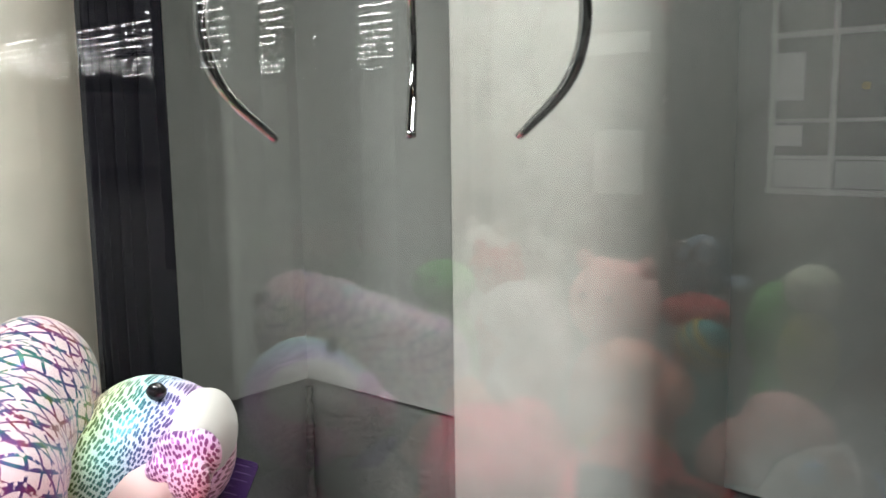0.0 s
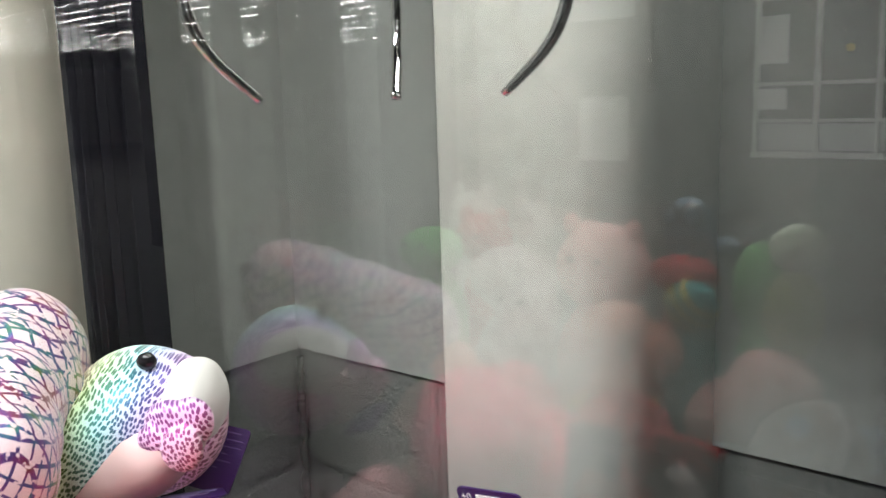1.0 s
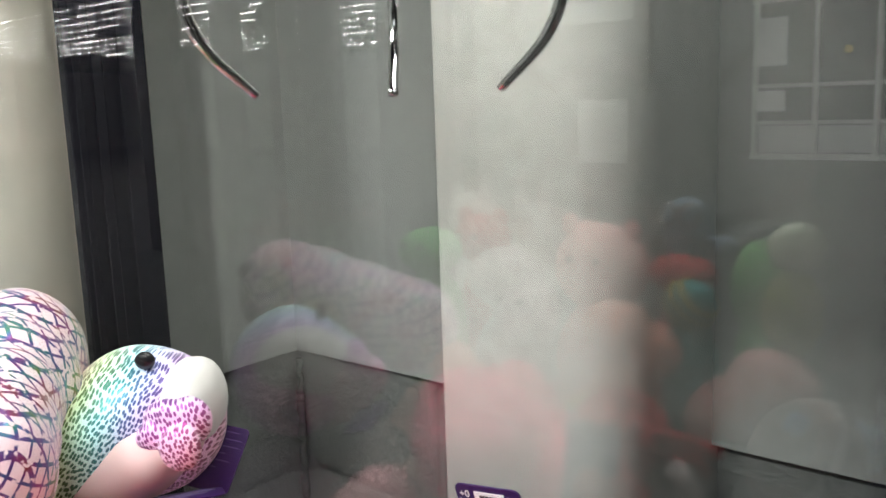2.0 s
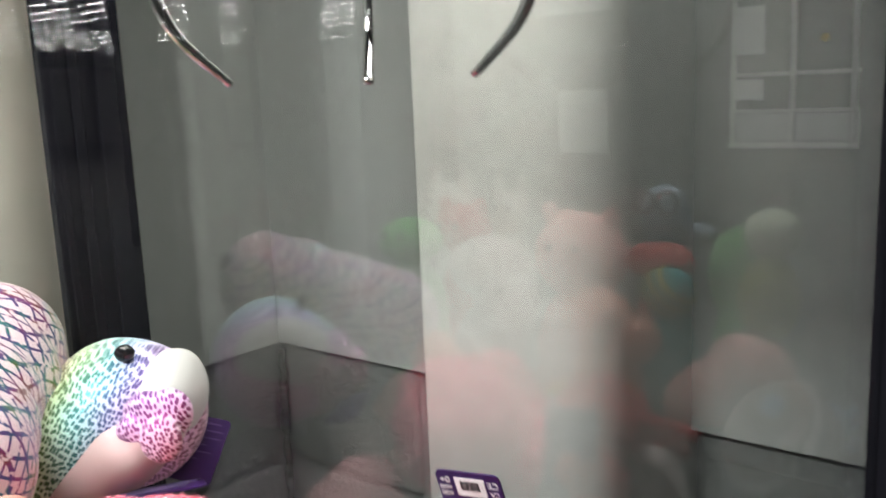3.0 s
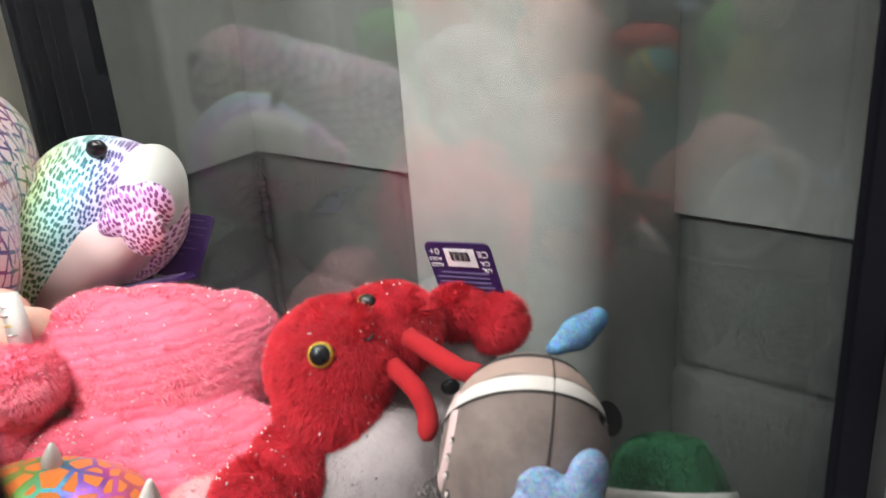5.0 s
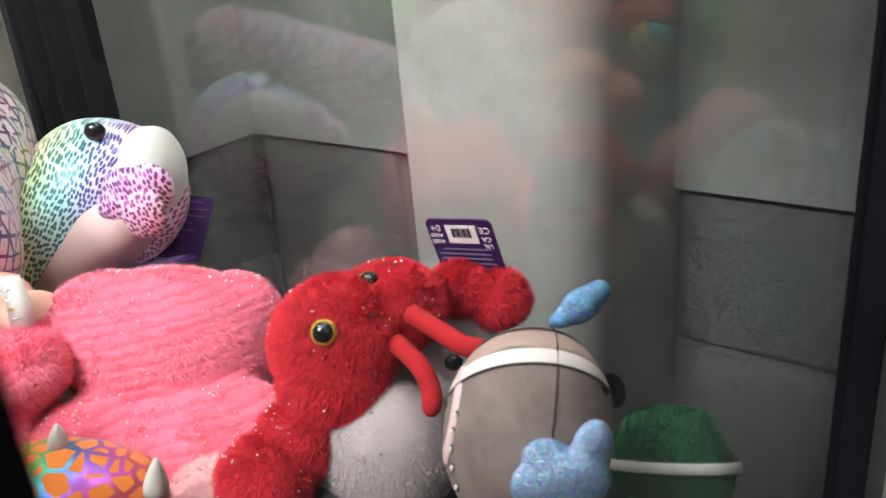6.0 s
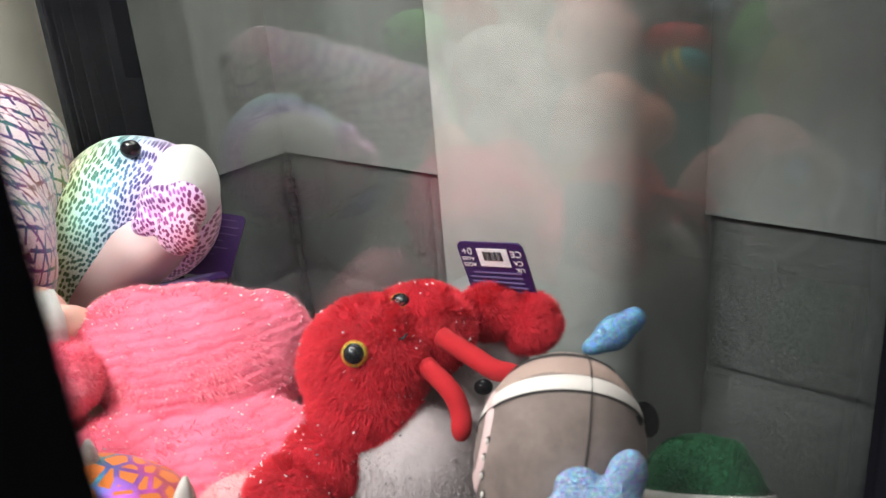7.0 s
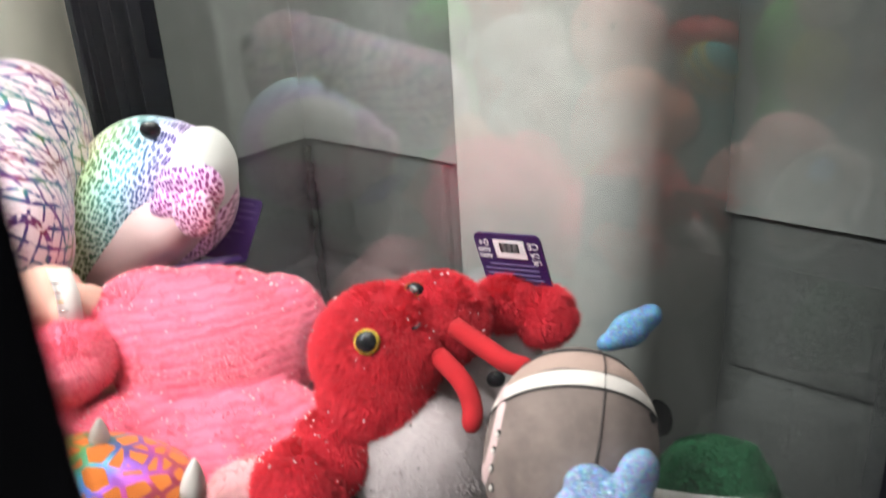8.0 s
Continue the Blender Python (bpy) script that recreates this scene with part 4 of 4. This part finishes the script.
fr = front_toy("green_frog", "leaf green velour frog soft toy with olive belly", M_LEAF, [((0.800, -1.0, 1.19), (0.036, 0.035, 0.060)), ((0.81, -0.995, 1.08), (0.04, 0.035, 0.09))])
piece("head", (0.845, -0.995, 1.245), (0.034, 0.034, 0.030), (0, 0, 0), M_PALE, fr, "pale green head", 0.001)
piece("belly", (0.845, -0.985, 1.165), (0.036, 0.034, 0.055), (0, 0, 0), M_OLIVE, fr, "olive belly", 0.001)
front_toy("rose_bear", "rose pink velour bear soft toy", M_ROSE, [((0.835, -0.955, 1.085), (0.060, 0.036, 0.042)), ((0.78, -0.93, 1.04), (0.045, 0.045, 0.05))])
front_toy("white_chick", "small white velour chick soft toy", M_SNOUT, [((0.893, -0.945, 1.062), (0.026, 0.024, 0.018)), ((0.893, -0.95, 1.01), (0.028, 0.028, 0.045))])
stub = toy("scribble_ball_toy", (0.90, -0.92, 0.99), "pale toy with bright foil scribble print")
piece("body", (0.900, -0.915, 1.005), (0.045, 0.04, 0.045), (0, 0, 0), foil_print("bright_scribble_print", (0.16, 0.13, 0.13), (0.7, 0.4, 0.6), -0.05, 0.05, "scribble", 0.012, 1.2, 0.0, 0.12), stub, "", 0.001)

for name, eyes in (("white_bear", ((0.352, -0.947, 1.268), (0.378, -0.947, 1.268))), ("maroon_bear", ((0.412, -0.892, 1.243), (0.440, -0.892, 1.243))), ("white_rabbit", ((0.449, -0.977, 1.258), (0.472, -0.977, 1.258))), ("rose_pig", ((0.585, -0.904, 1.222), (0.625, -0.904, 1.222))), ("white_lamb", ((0.53, -0.822, 1.178), (0.56, -0.822, 1.178))), ("green_dinosaur", ((0.37, -0.819, 1.236), (0.40, -0.819, 1.236)))):
    owner = bpy.data.objects[name]
    for c in eyes:
        piece("eye", c, (0.005, 0.004, 0.005), (0, 0, 0), M_EYE, owner, "black bead eye", 0, 12)
for name, ears, mat in (("white_bear", ((0.338, -0.985, 1.292), (0.392, -0.985, 1.292)), M_SNOUT), ("maroon_bear", ((0.395, -0.93, 1.265), (0.457, -0.93, 1.265)), M_MAROON), ("rose_pig", ((0.56, -0.95, 1.262), (0.652, -0.95, 1.257)), M_ROSE)):
    for c in ears:
        piece("ear", c, (0.014, 0.008, 0.015), (0, 0, 15), mat, bpy.data.objects[name], "", 0.001, 16)

# lower layer of the pile
rng = random.Random(11)
# added filler toys: charcoal on the right keeps their image in the pane dim
M_CHAR = fabric("charcoal_filler_velour", (0.045, 0.046, 0.050), 0.2)
lower = [M_ROSE, M_PEACH, M_SNOUT, M_LILAC, M_ROSE, M_BLUEG, M_PEACH, M_BLUSH]
k = 0
for ix in range(5):
    for iy in range(4):
        x, y = 0.405 + 0.142 * ix, -0.965 + 0.137 * iy
        z = 0.945 if x < 0.9 else 0.925
        t = toy("round_toy", (x, y, 0.86), "round charcoal filler toy under the pile, dark to dim its mirror image" if ix >= 3 else "round pale velour soft toy at the bottom of the pile")
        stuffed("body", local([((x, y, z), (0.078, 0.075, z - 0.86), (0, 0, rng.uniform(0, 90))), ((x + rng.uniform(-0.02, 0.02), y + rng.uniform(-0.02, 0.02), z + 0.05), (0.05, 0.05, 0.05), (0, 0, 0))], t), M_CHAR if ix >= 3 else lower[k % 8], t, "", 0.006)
        k += 1

# ---- hall seen in the side pane ----
def ceiling_light(at):
    t = thing("ceiling_light", at, "slim white fluorescent strip light on the hall ceiling", "ceiling light", "hall strip lights")
    part("housing", boxes(((-0.78, -0.05, 0.05), (0.78, 0.05, 0.15)), bevel=0.006), M_CEIL, t)
    part("tube", boxes(((-0.75, -0.006, 0.036), (0.75, 0.006, 0.0495)), bevel=0.003), M_TUBE, t, "glowing tube")
    return t


first = ceiling_light((9.5, 5.7, 3.05))
rng = random.Random(4)
for j, y in enumerate((5.7, 6.2, 6.8, 7.4, 8.1, 8.8, 9.6, 10.4, 11.3, 12.3, 13.4, 14.6, 16.0)):
    for i in range(9):
        if (i, j) != (0, 0) and rng.random() > 0.16:
            copy_thing(first, Matrix.Translation((9.5 + 1.75 * i + 0.4 * (j % 3), y, 3.05)))

structure("wall_screen", boxes(((1.30, 2.08, 0), (3.4, 2.2, 3.2))), M_SCREEN, "plain partition wall with a barred window", "wall")
win = tagged(new("window_1"), "white-barred internal window with papers behind", "window", "", "structure")
win.location = (1.85, 2.08, 1.2)
for x0, x1, z0, z1 in ((-0.42, 0.22, 0.0, 0.020), (-0.42, 0.22, 0.12, 0.132), (-0.42, 0.22, 0.245, 0.257), (-0.42, 0.22, 0.53, 0.548), (-0.42, 0.22, 0.68, 0.695)):
    part("glazing_bar", boxes(((x0, -0.03, z0), (x1, -0.004, z1))), M_WHITE, win, "", False)
for x in (-0.42, -0.19, 0.0, 0.20):
    part("glazing_bar", boxes(((x, -0.034, 0.0), (x + 0.013, -0.002, 0.695))), M_WHITE, win, "", False)
for x in (-0.40, -0.17, 0.02):
    part("pane", boxes(((x + 0.002, -0.012, 0.03), (x + 0.188, -0.008, 0.68))), M_EYE, win, "dark pane", False)
for x0, x1 in ((-0.405, -0.195), (-0.172, -0.005), (0.018, 0.195)):
    part("lower_board", boxes(((x0, -0.016, 0.024), (x1, -0.013, 0.116))), M_HALLWALL, win, "pale board behind the lowest panes", False)
for at, w, h in (((2.01, 2.06, 1.6), 0.11, 0.16), ((2.01, 2.06, 1.40), 0.11, 0.07), ((2.70, 2.07, 1.76), 0.34, 0.08), ((2.66, 2.07, 1.30), 0.22, 0.25)):
    t = tagged(part("paper_notice", boxes(((-w / 2, -0.002, -h / 2), (w / 2, 0.001, h / 2))), M_PAPER, None, "", False), "white paper notice stuck up flat", "notice", "notices")
    t.location = at
for x0, x1 in ((10.9, 11.8), (8.85, 9.1), (8.46, 8.7), (7.5, 7.8), (6.75, 7.0), (6.2, 6.6), (4.6, 5.7)):
    structure("screen_post", boxes(((x0, 4.0, 0), (x1, 4.12, 3.2))), M_BLACK, "dark upright of the glazed hall screen", "post")
sign = thing("round_sign", (9.6, 9.4, 2.75), "green round hanging sign", "sign")
part("disc", lathe(bmesh.new(), [(0.16, -0.01), (0.16, 0.01)], 32, pose(0, 0, 0, 90, 0, -45)), glow("green_sign_face", (0.25, 0.8, 0.2), 2.2), sign, "lit green face", False)
bm = bmesh.new()
tube(bm, [(0, 0, 0.15), (0, 0, 0.45)], [0.008] * 2, 8)
part("hanger", bm, M_STEEL, sign)

sticker = tagged(part("round_sticker", lathe(bmesh.new(), [(0.013, -0.001), (0.013, 0.001)], 20, pose(0, 0, 0, 90, 0, 0)), M_YELLOW, None, "", False), "small round yellow sticker on the window", "sticker")
sticker.location = (1.755, 2.045, 1.56)

# ---- beside the machine ----
col = bmesh.new()
lathe(col, [(0.078, 0), (0.078, WALL_TOP)], 48, Matrix.Translation((0.105, -0.50, 0)))
structure("column", col, M_COLUMN, "cream painted round column beside the machine", "column", True)
bolt = thing("wall_bolt", (0.765, -0.06, 1.38), "small painted bolt head on the pillar", "bolt")
part("head", lathe(bmesh.new(), [(0.006, 0), (0.006, 0.004), (0.004, 0.006)], 12, pose(0, 0, 0, 0, 90, 0)), M_PILLAR, bolt)
tri = thing("warning_sign", (1.054, -0.004, 0.868), "red-bordered triangular warning sign on dark wall", "sign")


def triangle(size, y, mat, name, parent):
    bm = bmesh.new()
    front, back = ([bm.verts.new((size * math.sin(a), y + d, size * math.cos(a))) for a in (0, 2 * math.pi / 3, 4 * math.pi / 3)] for d in (-0.0008, 0.0008))
    bm.faces.new(front)
    bm.faces.new(back[::-1])
    for k in range(3):
        bm.faces.new((front[k], back[k], back[(k + 1) % 3], front[(k + 1) % 3]))
    bmesh.ops.recalc_face_normals(bm, faces=bm.faces[:])
    return part(name, bm, mat, parent, "", False)


M_SIGN = plain("sign_red", (0.42, 0.025, 0.022), 0.4)
plate = triangle(0.070, -0.001, M_SIGN, "red_plate", tri)
triangle(0.047, -0.0035, M_WHITE, "white_field", plate)
triangle(0.036, -0.0060, M_SIGN, "symbol", plate)

# ---- blockwork, one block at a time ----
def block_mesh(w, d, h):
    bm = bmesh.new()
    box(bm, (0, 0, 0), (w, d, h), 0.011)
    return mesh_of("block", bm, M_BLOCK, True)


BM = {}
rng = random.Random(21)
for row in range(5):
    z = PANEL_Z - COURSE * (row + 1) + 0.008
    h = 0.215 if z > 0 else 0.215 + z
    z = max(z, 0.0)
    for wall in ("back", "left"):
        x = (-0.12 if row % 2 == 0 else 0.10) - (0.0 if wall == "back" else 0.17)
        end = 1.16 if wall == "back" else 1.6
        while x < end:
            x0, x1 = max(x, 0.011), min(x + 0.44, end)
            if x1 - x0 > 0.02:
                key = (round(x1 - x0, 3), round(h, 3))
                if key not in BM:
                    BM[key] = block_mesh(x1 - x0, 0.05, h)
                ob = new("block", BM[key])
                jig = rng.uniform(-0.0015, 0.0015)
                if wall == "back":
                    ob.matrix_basis = pose(x0, jig, z)
                    ob.parent = base_back
                else:
                    ob.matrix_basis = pose(jig, -x0, z, 0, 0, 0) @ pose(0, 0, 0, 0, 0, -90) @ Matrix.Translation((0, -0.05, 0)) @ pose(0, 0.0, 0)
                    ob.parent = base_left
            x += 0.45

# crumbly mortar in the inner corner
bm = bmesh.new()
rng = random.Random(8)
tube(bm, [(0.004 + rng.uniform(-0.003, 0.003), -0.004 + rng.uniform(-0.003, 0.002), 0.012 * k) for k in range(83)], [rng.uniform(0.004, 0.0095) for _ in range(83)], 7)
part("mortar", bm, M_MORTAR, base_back, "dark crumbly mortar in the corner", False)
